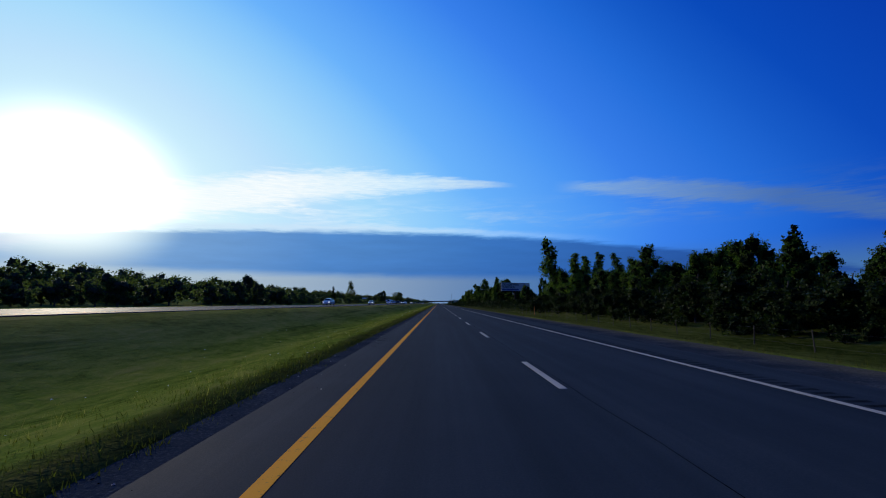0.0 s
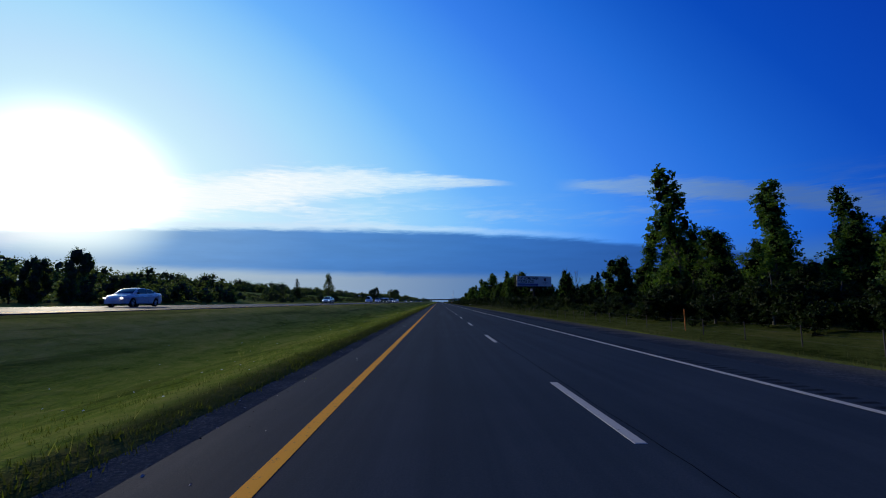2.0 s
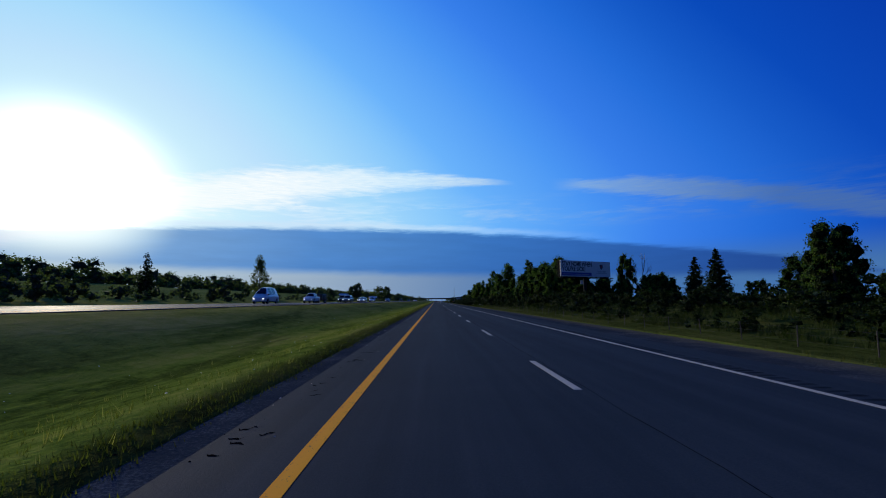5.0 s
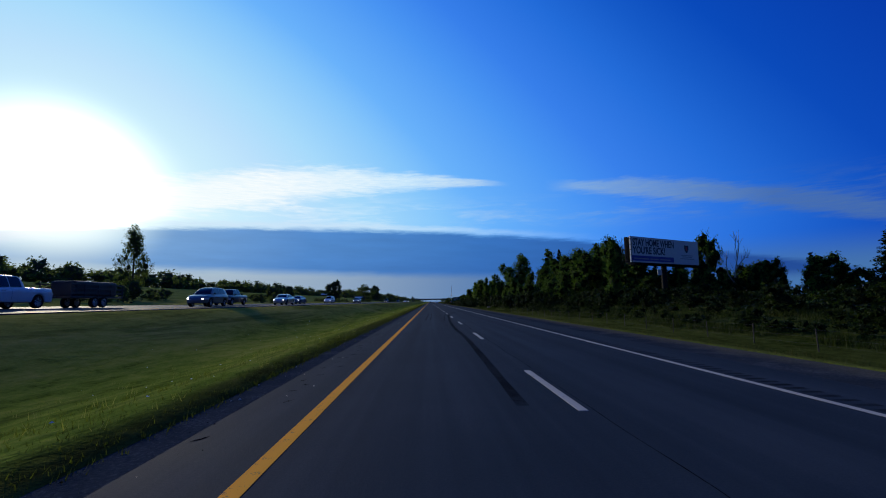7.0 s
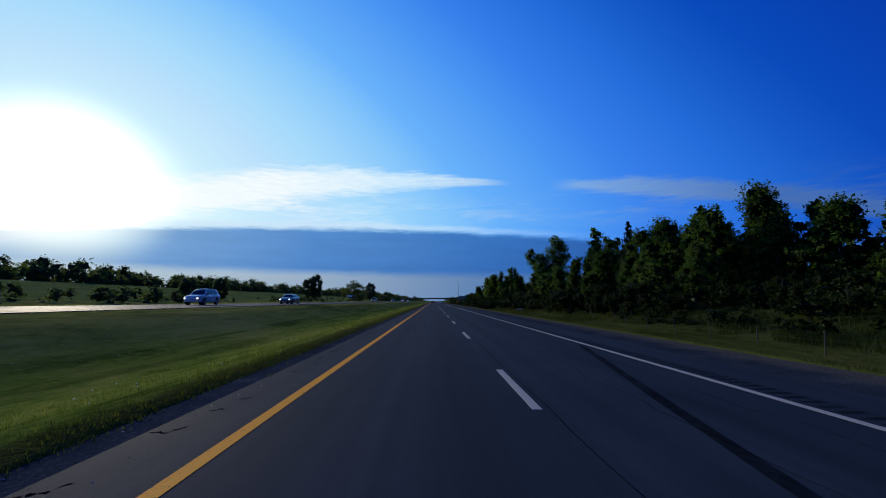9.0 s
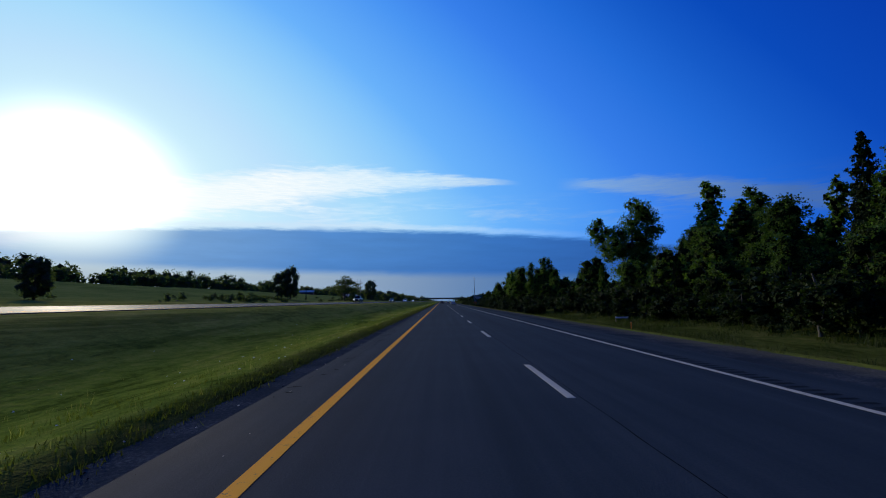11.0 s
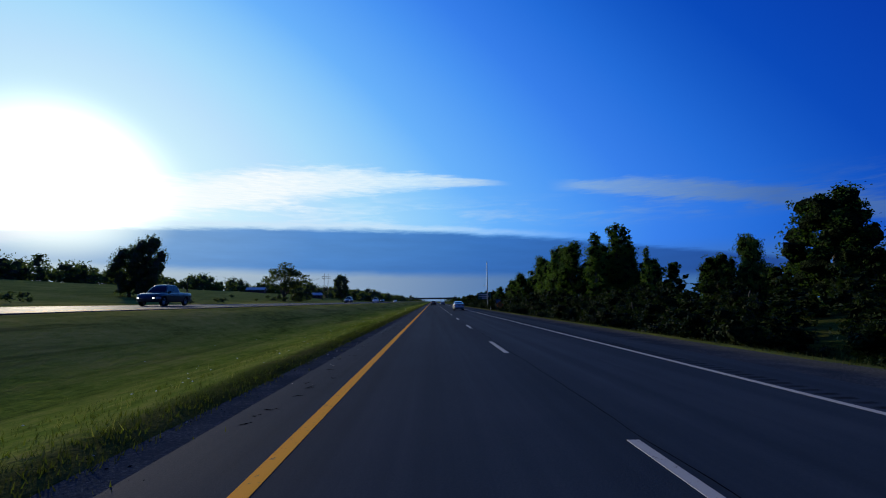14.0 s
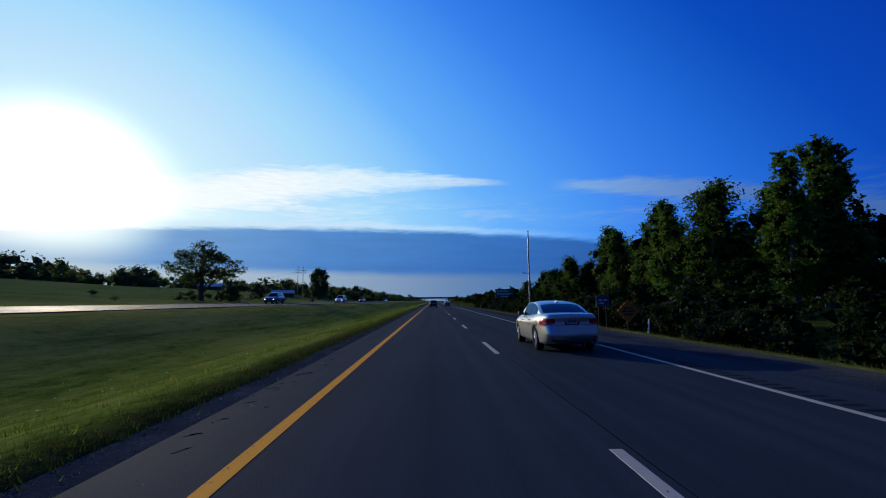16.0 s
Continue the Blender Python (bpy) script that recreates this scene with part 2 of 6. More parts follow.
def make_turf():
    m, g, b, out = material("turf")
    p = world_place(g)
    large = g.noise(p, 0.05, 5.0, 0.6)
    mid = g.noise(g.mapped(p, (1.0, 0.16, 1.0)), 0.45, 6.0, 0.7, 0.6)
    fine = g.noise(p, 9.0, 4.0, 0.7)
    clump = g.noise(g.mapped(p, (1.0, 0.45, 1.0)), 2.2, 4.0, 0.7, 0.4)
    tone = g.add(g.mul(large, 0.22), g.add(g.mul(mid, 0.36), g.add(g.mul(clump, 0.28), g.mul(fine, 0.14))))
    tone = g.add(g.mul(g.sub(tone, 0.5), 1.7), 0.5)
    c = g.ramp(tone, [(0.33, (0.055, 0.085, 0.013)), (0.45, (0.14, 0.19, 0.027)), (0.56, (0.21, 0.235, 0.042)), (0.74, (0.30, 0.26, 0.075))])
    # darker turf over right verge and ditch, drier grass on the swale's far slope
    streak = g.noise(g.mapped(p, (0.5, 0.05, 1.0), (4, 0, 0)), 1.0, 5.0, 0.65, 0.5)
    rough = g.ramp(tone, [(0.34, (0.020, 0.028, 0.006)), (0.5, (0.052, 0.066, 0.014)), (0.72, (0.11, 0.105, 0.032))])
    dry = g.ramp(tone, [(0.33, (0.12, 0.125, 0.028)), (0.48, (0.24, 0.24, 0.05)), (0.70, (0.38, 0.32, 0.10))])
    side = g.nodes.new("ShaderNodeSeparateXYZ")
    g.links.new(p, side.inputs[0])
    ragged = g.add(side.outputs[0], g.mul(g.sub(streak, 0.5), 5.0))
    c = g.mix(g.step(ragged, -7.5, -11.5), c, dry)
    c = g.mix(g.step(streak, 0.52, 0.64, 0.0, 0.5), c, (0.05, 0.065, 0.015))
    # dry fringe by the shoulder, darkened further for the grass lip's shadow
    worn = g.add(side.outputs[0], g.mul(g.sub(mid, 0.5), 1.6))
    edge = g.ramp(tone, [(0.34, (0.028, 0.030, 0.008)), (0.5, (0.062, 0.068, 0.017)), (0.72, (0.12, 0.11, 0.035))])
    c = g.mix(g.mul(g.step(worn, -2.7, -1.9), g.step(side.outputs[0], 1.0, 0.0)), c, edge)
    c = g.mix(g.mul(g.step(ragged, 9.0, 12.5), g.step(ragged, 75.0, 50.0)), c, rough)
    mown = g.mul(g.step(ragged, 10.0, 11.5), g.step(ragged, 16.5, 13.0))
    c = g.mix(g.mul(mown, 0.75), c, (0.105, 0.118, 0.026))
    field = g.ramp(tone, [(0.33, (0.09, 0.12, 0.03)), (0.5, (0.16, 0.20, 0.05)), (0.72, (0.28, 0.27, 0.10))])
    c = g.mix(g.step(ragged, -38.0, -62.0), c, field)
    g.put(b.inputs["Base Color"], c)
    b.inputs["Roughness"].default_value = 0.95
    b.inputs["Specular IOR Level"].default_value = 0.0
    bump = g.node("ShaderNodeBump", Strength=0.8, Distance=0.08, Height=g.add(g.mul(mid, 0.4), g.add(fine, g.mul(clump, 1.5))))
    g.links.new(bump.outputs[0], b.inputs["Normal"])
    return m


def make_leaf(name, dark, light, through=0.35):
    m, g, b, out = material(name)
    geo = g.nodes.new("ShaderNodeNewGeometry")
    info = g.nodes.new("ShaderNodeObjectInfo")
    island = geo.outputs["Random Per Island"]
    cluster = g.noise(geo.outputs["Position"], 0.7, 3.0)
    f = g.add(g.mul(island, 0.45), g.add(g.mul(cluster, 0.4), g.mul(info.outputs["Random"], 0.25)))
    c = g.ramp(f, [(0.15, dark), (0.85, light)])
    g.put(b.inputs["Base Color"], c)
    b.inputs["Roughness"].default_value = 0.6
    b.inputs["Specular IOR Level"].default_value = 0.07
    t = g.node("ShaderNodeBsdfTranslucent", Color=g.mix(1.0, c, (1.3, 1.5, 0.5), "MULTIPLY"))
    mx = g.nodes.new("ShaderNodeMixShader")
    mx.inputs[0].default_value = through
    g.links.new(b.outputs[0], mx.inputs[1])
    g.links.new(t.outputs[0], mx.inputs[2])
    g.links.new(mx.outputs[0], out.inputs[0])
    return m


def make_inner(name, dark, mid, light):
    """Inner foliage of crowns, shade and haze put into its colours: leaf-sized cells of uneven tone, deeply broken."""
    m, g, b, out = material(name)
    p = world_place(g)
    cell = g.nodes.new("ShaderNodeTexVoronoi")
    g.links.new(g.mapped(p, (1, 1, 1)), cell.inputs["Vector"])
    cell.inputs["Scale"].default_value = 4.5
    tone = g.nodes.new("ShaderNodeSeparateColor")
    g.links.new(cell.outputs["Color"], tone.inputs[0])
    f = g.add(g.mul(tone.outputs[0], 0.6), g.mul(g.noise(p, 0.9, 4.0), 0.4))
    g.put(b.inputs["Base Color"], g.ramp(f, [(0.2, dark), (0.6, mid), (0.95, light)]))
    b.inputs["Roughness"].default_value = 0.8
    b.inputs["Specular IOR Level"].default_value = 0.03
    bump = g.node("ShaderNodeBump", Strength=1.0, Distance=0.5, Height=g.add(cell.outputs["Distance"], g.noise(p, 6.0, 3.0, 0.7)))
    g.links.new(bump.outputs[0], b.inputs["Normal"])
    return m


def make_bark():
    m, g, b, out = material("bark")
    p = g.nodes.new("ShaderNodeTexCoord").outputs["Object"]
    n = g.noise(g.mapped(p, (6.0, 6.0, 1.2)), 1.5, 5.0, 0.7)
    g.put(b.inputs["Base Color"], g.ramp(n, [(0.3, (0.03, 0.026, 0.02)), (0.7, (0.13, 0.115, 0.09))]))
    b.inputs["Roughness"].default_value = 0.9
    bump = g.node("ShaderNodeBump", Strength=0.8, Distance=0.05, Height=n)
    g.links.new(bump.outputs[0], b.inputs["Normal"])
    return m


ASPHALT = make_asphalt("asphalt", (0.019, 0.028, 0.038), (0.028, 0.041, 0.055), (0.046, 0.061, 0.078), 0.015, 0.72)
# Lighter asphalt copy for the opposite roadway: sun glare put into its colour.
GLARE_ASPHALT = make_asphalt("glare_asphalt", (0.035, 0.045, 0.060), (0.052, 0.065, 0.084), (0.080, 0.093, 0.114), 0.03, 0.6)
GRAVEL = make_gravel()
TURF = make_turf()
WHITE_PAINT = make_paint("white_road_paint", (0.43, 0.42, 0.37))
YELLOW_PAINT = make_paint("yellow_road_paint", (0.95, 0.36, 0.0))
BARK = make_bark()
PALE_BARK = plain("bleached_wood", (0.32, 0.29, 0.25), 0.85, wear=0.3)
LEAF_POPLAR = make_leaf("poplar_leaves", (0.022, 0.046, 0.010), (0.12, 0.195, 0.042), 0.4)
LEAF_BROAD = make_leaf("broad_leaves", (0.016, 0.034, 0.008), (0.092, 0.152, 0.033), 0.38)
LEAF_CONIFER = make_leaf("conifer_needles", (0.008, 0.02, 0.008), (0.028, 0.048, 0.017), 0.15)
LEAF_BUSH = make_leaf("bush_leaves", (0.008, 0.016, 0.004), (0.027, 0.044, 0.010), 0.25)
# Lighter leaves across the highway: haze and sun glare put into the colour.
LEAF_HAZE = make_leaf("haze_leaves", (0.045, 0.065, 0.034), (0.10, 0.125, 0.06), 0.5)
# Dark fill colour stands in for the shade inside crowns.
INNER_SHADE = make_inner("inner_shade_leaves", (0.006, 0.012, 0.003), (0.014, 0.024, 0.006), (0.03, 0.046, 0.011))
# Inner foliage across the highway, lightened for haze as well.
INNER_HAZE = make_inner("inner_haze_leaves", (0.055, 0.075, 0.048), (0.09, 0.11, 0.07), (0.12, 0.14, 0.085))
# Fringe blades, their colour darkened for the shadow along the grass edge.
DRY_GRASS = make_leaf("dry_grass_blades", (0.022, 0.030, 0.008), (0.070, 0.080, 0.020), 0.3)
STRAW = make_leaf("straw_stems", (0.14, 0.14, 0.05), (0.30, 0.28, 0.11), 0.4)
GRASS = make_leaf("grass_blades", (0.055, 0.074, 0.014), (0.115, 0.125, 0.028), 0.4)
WEEDS = make_leaf("weed_blades", (0.010, 0.020, 0.005), (0.05, 0.066, 0.016), 0.3)
ROUGH_GRASS = make_leaf("rough_grass_blades", (0.018, 0.030, 0.006), (0.085, 0.082, 0.024), 0.3)


# ---- mesh helpers ----
def mesh_of(name, verts, faces, *mats):
    me = bpy.data.meshes.new(name)
    me.from_pydata([tuple(v) for v in verts], [], [tuple(int(i) for i in f) for f in faces])
    for mt in mats:
        me.materials.append(mt)
    me.update()
    return me


def smooth(me):
    me.polygons.foreach_set("use_smooth", [True] * len(me.polygons))
    return me


def part(name, bm, mat, parent=None, label=""):
    """Links a bmesh as one mesh object under a thing or a part."""
    me = bpy.data.meshes.new(name)
    bm.to_mesh(me)
    bm.free()
    me.materials.append(mat)
    ob = new(name, me)
    if parent:
        ob.parent = parent
    if label:
        tagged(ob, label)
    return ob


def box_into(bm, lo, hi, bevel=0.0):
    r = bmesh.ops.create_cube(bm, size=1.0)
    vs = r["verts"]
    for v in vs:
        v.co = Vector([lo[i] + (v.co[i] + 0.5) * (hi[i] - lo[i]) for i in range(3)])
    if bevel > 0:
        es = list({e for v in vs for e in v.link_edges})
        bmesh.ops.bevel(bm, geom=es, offset=bevel, segments=2, affect="EDGES", profile=0.6)


def box(lo, hi, bevel=0.0):
    bm = bmesh.new()
    box_into(bm, lo, hi, bevel)
    return bm


def tube_into(bm, a, b, r0, r1, sides=8, caps=True):
    a, b = Vector(a), Vector(b)
    q = (b - a).to_track_quat("Z", "Y")
    rings = []
    for p, r in ((a, r0), (b, r1)):
        rings.append([bm.verts.new(p + q @ Vector((r * math.cos(2 * math.pi * i / sides), r * math.sin(2 * math.pi * i / sides), 0))) for i in range(sides)])
    for i in range(sides):
        j = (i + 1) % sides
        bm.faces.new((rings[0][i], rings[0][j], rings[1][j], rings[1][i]))
    if caps:
        bm.faces.new(rings[0][::-1])
        bm.faces.new(rings[1])


def tube(a, b, r0, r1=None, sides=8):
    bm = bmesh.new()
    tube_into(bm, a, b, r0, r0 if r1 is None else r1, sides)
    return bm


def thing(name, label, category, group="", at=(0, 0, 0), rz=0.0):
    e = new(name)
    e.matrix_world = pose(at[0], at[1], at[2], 0, 0, rz)
    e.empty_display_size = 0.3
    return tagged(e, label, category, group)


# ---- ground ----
def ease(a, b, t):
    t = min(1.0, max(0.0, t))
    t = t * t * (3 - 2 * t)
    return a + (b - a) * t


def ground_z(x, y):
    """Height of the land: our roadway at 0, a swale, the other roadway higher, a ditch on the right."""
    if x < -28:
        z = 1.4 + 7.4 * ease(0, 1, (-x - 36) / 90.0)
        z += noise.noise((x * 0.02, y * 0.02, 0)) * 0.5
    elif x < -14.8:
        z = 1.15 + (-x - 14.8) * 0.02
    elif x < -1.7:
        z = ease(0.0, -0.55, (-x - 2.0) / 4.5) if x > -6.5 else ease(-0.55, 1.15, (-x - 6.5) / 8.3)
        z += 0.07 * ease(0.0, 1.0, (-x - 1.7) / 0.45) * ease(1.0, 0.0, (-x - 2.4) / 2.4)
    elif x < 10.9:
        z = 0.0
    elif x < 17.6:
        z = ease(0.0, -1.7, (x - 10.9) / 6.2)
    else:
        z = ease(-1.7, 0.4, (x - 18.0) / 20.0) + 0.5 * noise.noise((x * 0.03, y * 0.03, 5)) * ease(0, 1, (x - 18) / 10)
    return z


def build_ground():
    xs = [-2800, -1500, -800, -500, -350, -260, -210, -170, -140, -115, -95, -80, -68, -58, -50, -44, -39, -35, -31, -28]
    xs += [-26.5, -21, -16, -14.8, -13.4, -12, -10.5, -9, -7.8, -6.6, -5.5, -4.6, -3.8, -3.2, -2.7, -2.35, -2.1, -1.9, -1.7]
    xs += [-1.6, 4, 10.8, 10.9, 11.6, 12.4, 13.4, 14.5, 15.6, 16.6, 17.5, 18.6, 20, 22, 24, 27, 31, 36, 42, 50, 60, 75, 95, 130, 200, 350, 700, 1400, 2800]
    ys = [-400, -200, -100, -50] + list(range(-20, 720, 4)) + [740, 780, 830, 900, 1000, 1150, 1350, 1600, 2000, 2600, 3600, 4800]
    verts, faces = [], []
    for y in ys:
        for x in xs:
            z = ground_z(x, y)
            on_road = -1.7 < x < 10.9 or -27 < x < -15.5
            if on_road:
                z -= 0.06
            elif x > -400 and x < 400:
                z += 0.05 * noise.noise((x * 0.6, y * 0.25, 2)) + (0.03 * noise.noise((x * 1.7, y * 0.8, 7)) if -15 < x < 20 else 0)
            verts.append((x, y, z))
    w = len(xs)
    for j in range(len(ys) - 1):
        for i in range(w - 1):
            a = j * w + i
            faces.append((a, a + 1, a + w + 1, a + w))
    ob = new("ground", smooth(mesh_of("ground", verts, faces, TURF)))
    tagged(ob, "grassy highway verge and fields with a shallow median swale", "ground", kind="structure")


build_ground()

Y0, Y1 = -60.0, 2600.0


def ribbon(name, x0, x1, z0, z1, mat, label, category, thick=0.06, y0=Y0, y1=Y1, step=20.0, wobble=(0.0, 0.0)):
    """A strip along the road, with thickness."""
    verts, faces = [], []
    n = int((y1 - y0) / step) if y1 - y0 < 900 else int(900 / step)
    ys = [y0 + i * step for i in range(n + 1)]
    if ys[-1] < y1:
        ys.append(y1)
    for y in ys:
        a = x0 + wobble[0] * (noise.noise((y * 0.35, x0, 0)) + 0.6 * noise.noise((y * 1.3, x0, 4)))
        b = x1 + wobble[1] * (noise.noise((y * 0.35, x1, 0)) + 0.6 * noise.noise((y * 1.3, x1, 4)))
        verts += [(a, y, z0), (b, y, z1), (b, y, z1 - thick), (a, y, z0 - thick)]
    for j in range(len(ys) - 1):
        a = j * 4
        for i in range(4):
            k = (i + 1) % 4
            faces.append((a + i, a + k, a + 4 + k, a + 4 + i))
    faces += [(0, 3, 2, 1), (len(verts) - 4, len(verts) - 3, len(verts) - 2, len(verts) - 1)]
    ob = new(name, mesh_of(name, verts, faces, mat))
    tagged(ob, label, category, kind="structure")
    return ob


road = ribbon("road", -1.15, 8.9, 0.0, 0.0, ASPHALT, "dark grey asphalt of the near two-lane roadway", "road")
ribbon("shoulder_inner", -1.85, -0.9, -0.012, -0.006, GRAVEL, "broken gravelly inner shoulder beside the grass", "shoulder", step=0.6, y1=640.0, wobble=(0.22, 0.0))
ribbon("shoulder_outer", 8.7, 11.0, -0.006, -0.03, GRAVEL, "grey gravelly outer shoulder of the roadway", "shoulder", step=1.0, y1=720.0, wobble=(0.0, 0.2))
far_road = ribbon("road_opposite", -26.6, -15.2, 1.42, 1.20, GLARE_ASPHALT, "grey asphalt roadway for the oncoming traffic, glare in its tone", "road")


def stripe(name, x, w, z, mat, parent, label):
    ob = ribbon(name, x - w / 2, x + w / 2, z, z, mat, label, "", thick=0.003)
    ob.parent = parent
    return ob


stripe("edge_line_yellow", 0.0, 0.17, 0.005, YELLOW_PAINT, road, "worn yellow edge line")
stripe("edge_line_white", 7.34, 0.13, 0.005, WHITE_PAINT, road, "worn white edge line")
stripe("edge_line_yellow", -16.6, 0.15, 1.232, YELLOW_PAINT, far_road, "yellow edge line")
stripe("edge_line_white", -24.0, 0.15, 1.374, WHITE_PAINT, far_road, "white edge line")
dash_mesh = mesh_of("lane_dash", [(-0.065, 0, 0.005), (0.065, 0, 0.005), (0.065, 3.7, 0.005), (-0.065, 3.7, 0.005),
                                  (-0.07, -0.01, 0.0005), (0.07, -0.01, 0.0005), (0.07, 3.71, 0.0005), (-0.07, 3.71, 0.0005)],
                    [(0, 1, 2, 3), (4, 5, 1, 0), (5, 6, 2, 1), (6, 7, 3, 2), (7, 4, 0, 3)], WHITE_PAINT)
for i in range(-4, 130):
    d = new("lane_dash", dash_mesh)
    d.location = (3.66, i * 12.192, 0.0)
    d.parent = road


# ---- trees ----
def core_tris(rng, lobe, n, fill):
    """The dense inside of one head of leaves: a closed, very uneven ball of separate triangles."""
    radius = {}
    tris = []
    for axis in range(3):
        for sign in (-1.0, 1.0):
            for i in range(n):
                for j in range(n):
                    quad = []
                    for u, v in ((i, j), (i + 1, j), (i + 1, j + 1), (i, j + 1)):
                        p = [0.0, 0.0, 0.0]
                        p[axis] = sign
                        p[(axis + 1) % 3] = math.tan((2.0 * u / n - 1) * math.pi / 4)
                        p[(axis + 2) % 3] = math.tan((2.0 * v / n - 1) * math.pi / 4)
                        key = tuple(round(q, 3) for q in p)
                        if key not in radius:
                            radius[key] = (fill * rng.uniform(0.55, 1.15), rng.normal(size=3) * (0.08 if n > 1 else 0.2))
                        r, shift = radius[key]
                        d = np.array(p) / np.linalg.norm(p) * r + shift
                        quad.append(lobe[:3] + d * lobe[3:])
                    tris += [quad[:3], [quad[0], quad[2], quad[3]]]
    return np.array(tris)


def leaf_mesh(name, V, inner, mat):
    """Separate three-cornered leaves, the inner ones darkened for shade except in hazy crowns."""
    me = bpy.data.meshes.new(name)
    n = len(V) // 3
    me.vertices.add(len(V))
    me.vertices.foreach_set("co", np.ascontiguousarray(V, np.float32).ravel())
    me.loops.add(len(V))
    me.loops.foreach_set("vertex_index", np.arange(len(V), dtype=np.int32))
    me.polygons.add(n)
    me.polygons.foreach_set("loop_start", np.arange(n, dtype=np.int32) * 3)
    me.materials.append(mat)
    me.materials.append(INNER_HAZE if mat == LEAF_HAZE else INNER_SHADE)
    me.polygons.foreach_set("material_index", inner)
    me.update(calc_edges=True)
    return me


def crown_mesh(name, seed, lobes, leaves, leaf, mat, per_clump=16, grid=2, fill=0.6):
    """A crown: dense heads under many small leaf clumps. lobes: (x, y, z, rx, ry, rz); leaves: in all; leaf: their length."""
    rng = np.random.default_rng(seed)
    L = np.array(lobes, float)
    area = (L[:, 3] * L[:, 4] * L[:, 5]) ** 0.667
    share = area / area.sum()
    centres, sizes, outward = [], [], []
    for k, lobe in enumerate(L):
        n = max(3, int(leaves * share[k] / per_clump))
        d = rng.normal(size=(n, 3))
        d /= np.linalg.norm(d, axis=1)[:, None]
        r = rng.uniform(0.62, 1.02, n)
        centres.append(lobe[:3] + d * r[:, None] * lobe[3:])
        sizes.append(np.full(n, lobe[3:].mean() * 0.26) * rng.uniform(0.6, 1.3, n))
        outward.append(d)
    C, S, D = np.concatenate(centres), np.concatenate(sizes), np.concatenate(outward)
    n = len(C) * per_clump
    off = rng.normal(size=(n, 3)) * 0.6
    at = np.repeat(C, per_clump, 0) + off * np.repeat(S, per_clump)[:, None] * np.array([1.0, 1.0, 0.8])
    # leaves hang a little and turn their faces outwards and up
    face = rng.normal(size=(n, 3)) + np.repeat(D, per_clump, 0) * 0.7 + np.array([0.0, 0.0, 0.45])
    face /= np.linalg.norm(face, axis=1)[:, None]
    a = np.cross(face, rng.normal(size=(n, 3)))
    a /= np.linalg.norm(a, axis=1)[:, None]
    b = np.cross(face, a)
    size = leaf * rng.uniform(0.55, 1.3, n)[:, None]
    V = np.stack([at + a * size * 0.6, at - a * size * 0.35 + b * size * 0.42, at - a * size * 0.35 - b * size * 0.42], 1).reshape(-1, 3)
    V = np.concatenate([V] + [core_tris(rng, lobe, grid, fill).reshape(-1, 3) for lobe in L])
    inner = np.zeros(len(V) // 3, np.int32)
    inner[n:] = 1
    return leaf_mesh(name, V, inner, mat)


def arrays(me):
    v = np.empty(len(me.vertices) * 3)
    me.vertices.foreach_get("co", v)
    inner = np.empty(len(me.polygons), np.int32)
    me.polygons.foreach_get("material_index", inner)
    return v.reshape(-1, 3), inner


def wood_mesh(name, seed, height, girth, lobes, mat, lean=0.0):
    """A tapered trunk with limbs that reach into the lobes of the crown."""
    rng = random.Random(seed)
    bm = bmesh.new()
    pts = []
    steps = 6
    for i in range(steps + 1):
        f = i / steps
        pts.append(Vector((lean * f * f + rng.uniform(-0.12, 0.12) * f, rng.uniform(-0.12, 0.12) * f, height * f - 0.25 * (1 - f))))
    for i in range(steps):
        r0 = girth * (1 - i / steps) ** 0.8 + 0.03
        r1 = girth * (1 - (i + 1) / steps) ** 0.8 + 0.03
        if i == 0:
            r0 *= 1.35
        tube_into(bm, pts[i], pts[i + 1], r0, r1, 6, caps=False)
    for lobe in lobes:
        c = Vector(lobe[:3])
        h = max(0.15 * height, c.z - 0.5 * math.hypot(c.x, c.y) - 0.25 * height)
        f = min(0.95, h / height)
        k = min(steps - 1, int(f * steps))
        base = pts[k].lerp(pts[k + 1], f * steps - k)
        r = max(0.03, girth * 0.42 * (1 - f * 0.7))
        mid = base.lerp(c, 0.5) + Vector((0, 0, 0.15 * (c - base).length))
        tube_into(bm, base, mid, r, r * 0.6, 4, caps=False)
        tube_into(bm, mid, c, r * 0.6, r * 0.15, 4, caps=False)
        for q in range(1):
            e = c + Vector((rng.uniform(-1, 1) * lobe[3], rng.uniform(-1, 1) * lobe[4], rng.uniform(-0.2, 0.9) * lobe[5])) * 0.7
            tube_into(bm, mid.lerp(c, 0.5), e, r * 0.35, r * 0.08, 3, caps=False)
    me = bpy.data.meshes.new(name)
    bm.to_mesh(me)
    bm.free()
    me.materials.append(mat)
    return smooth(me)


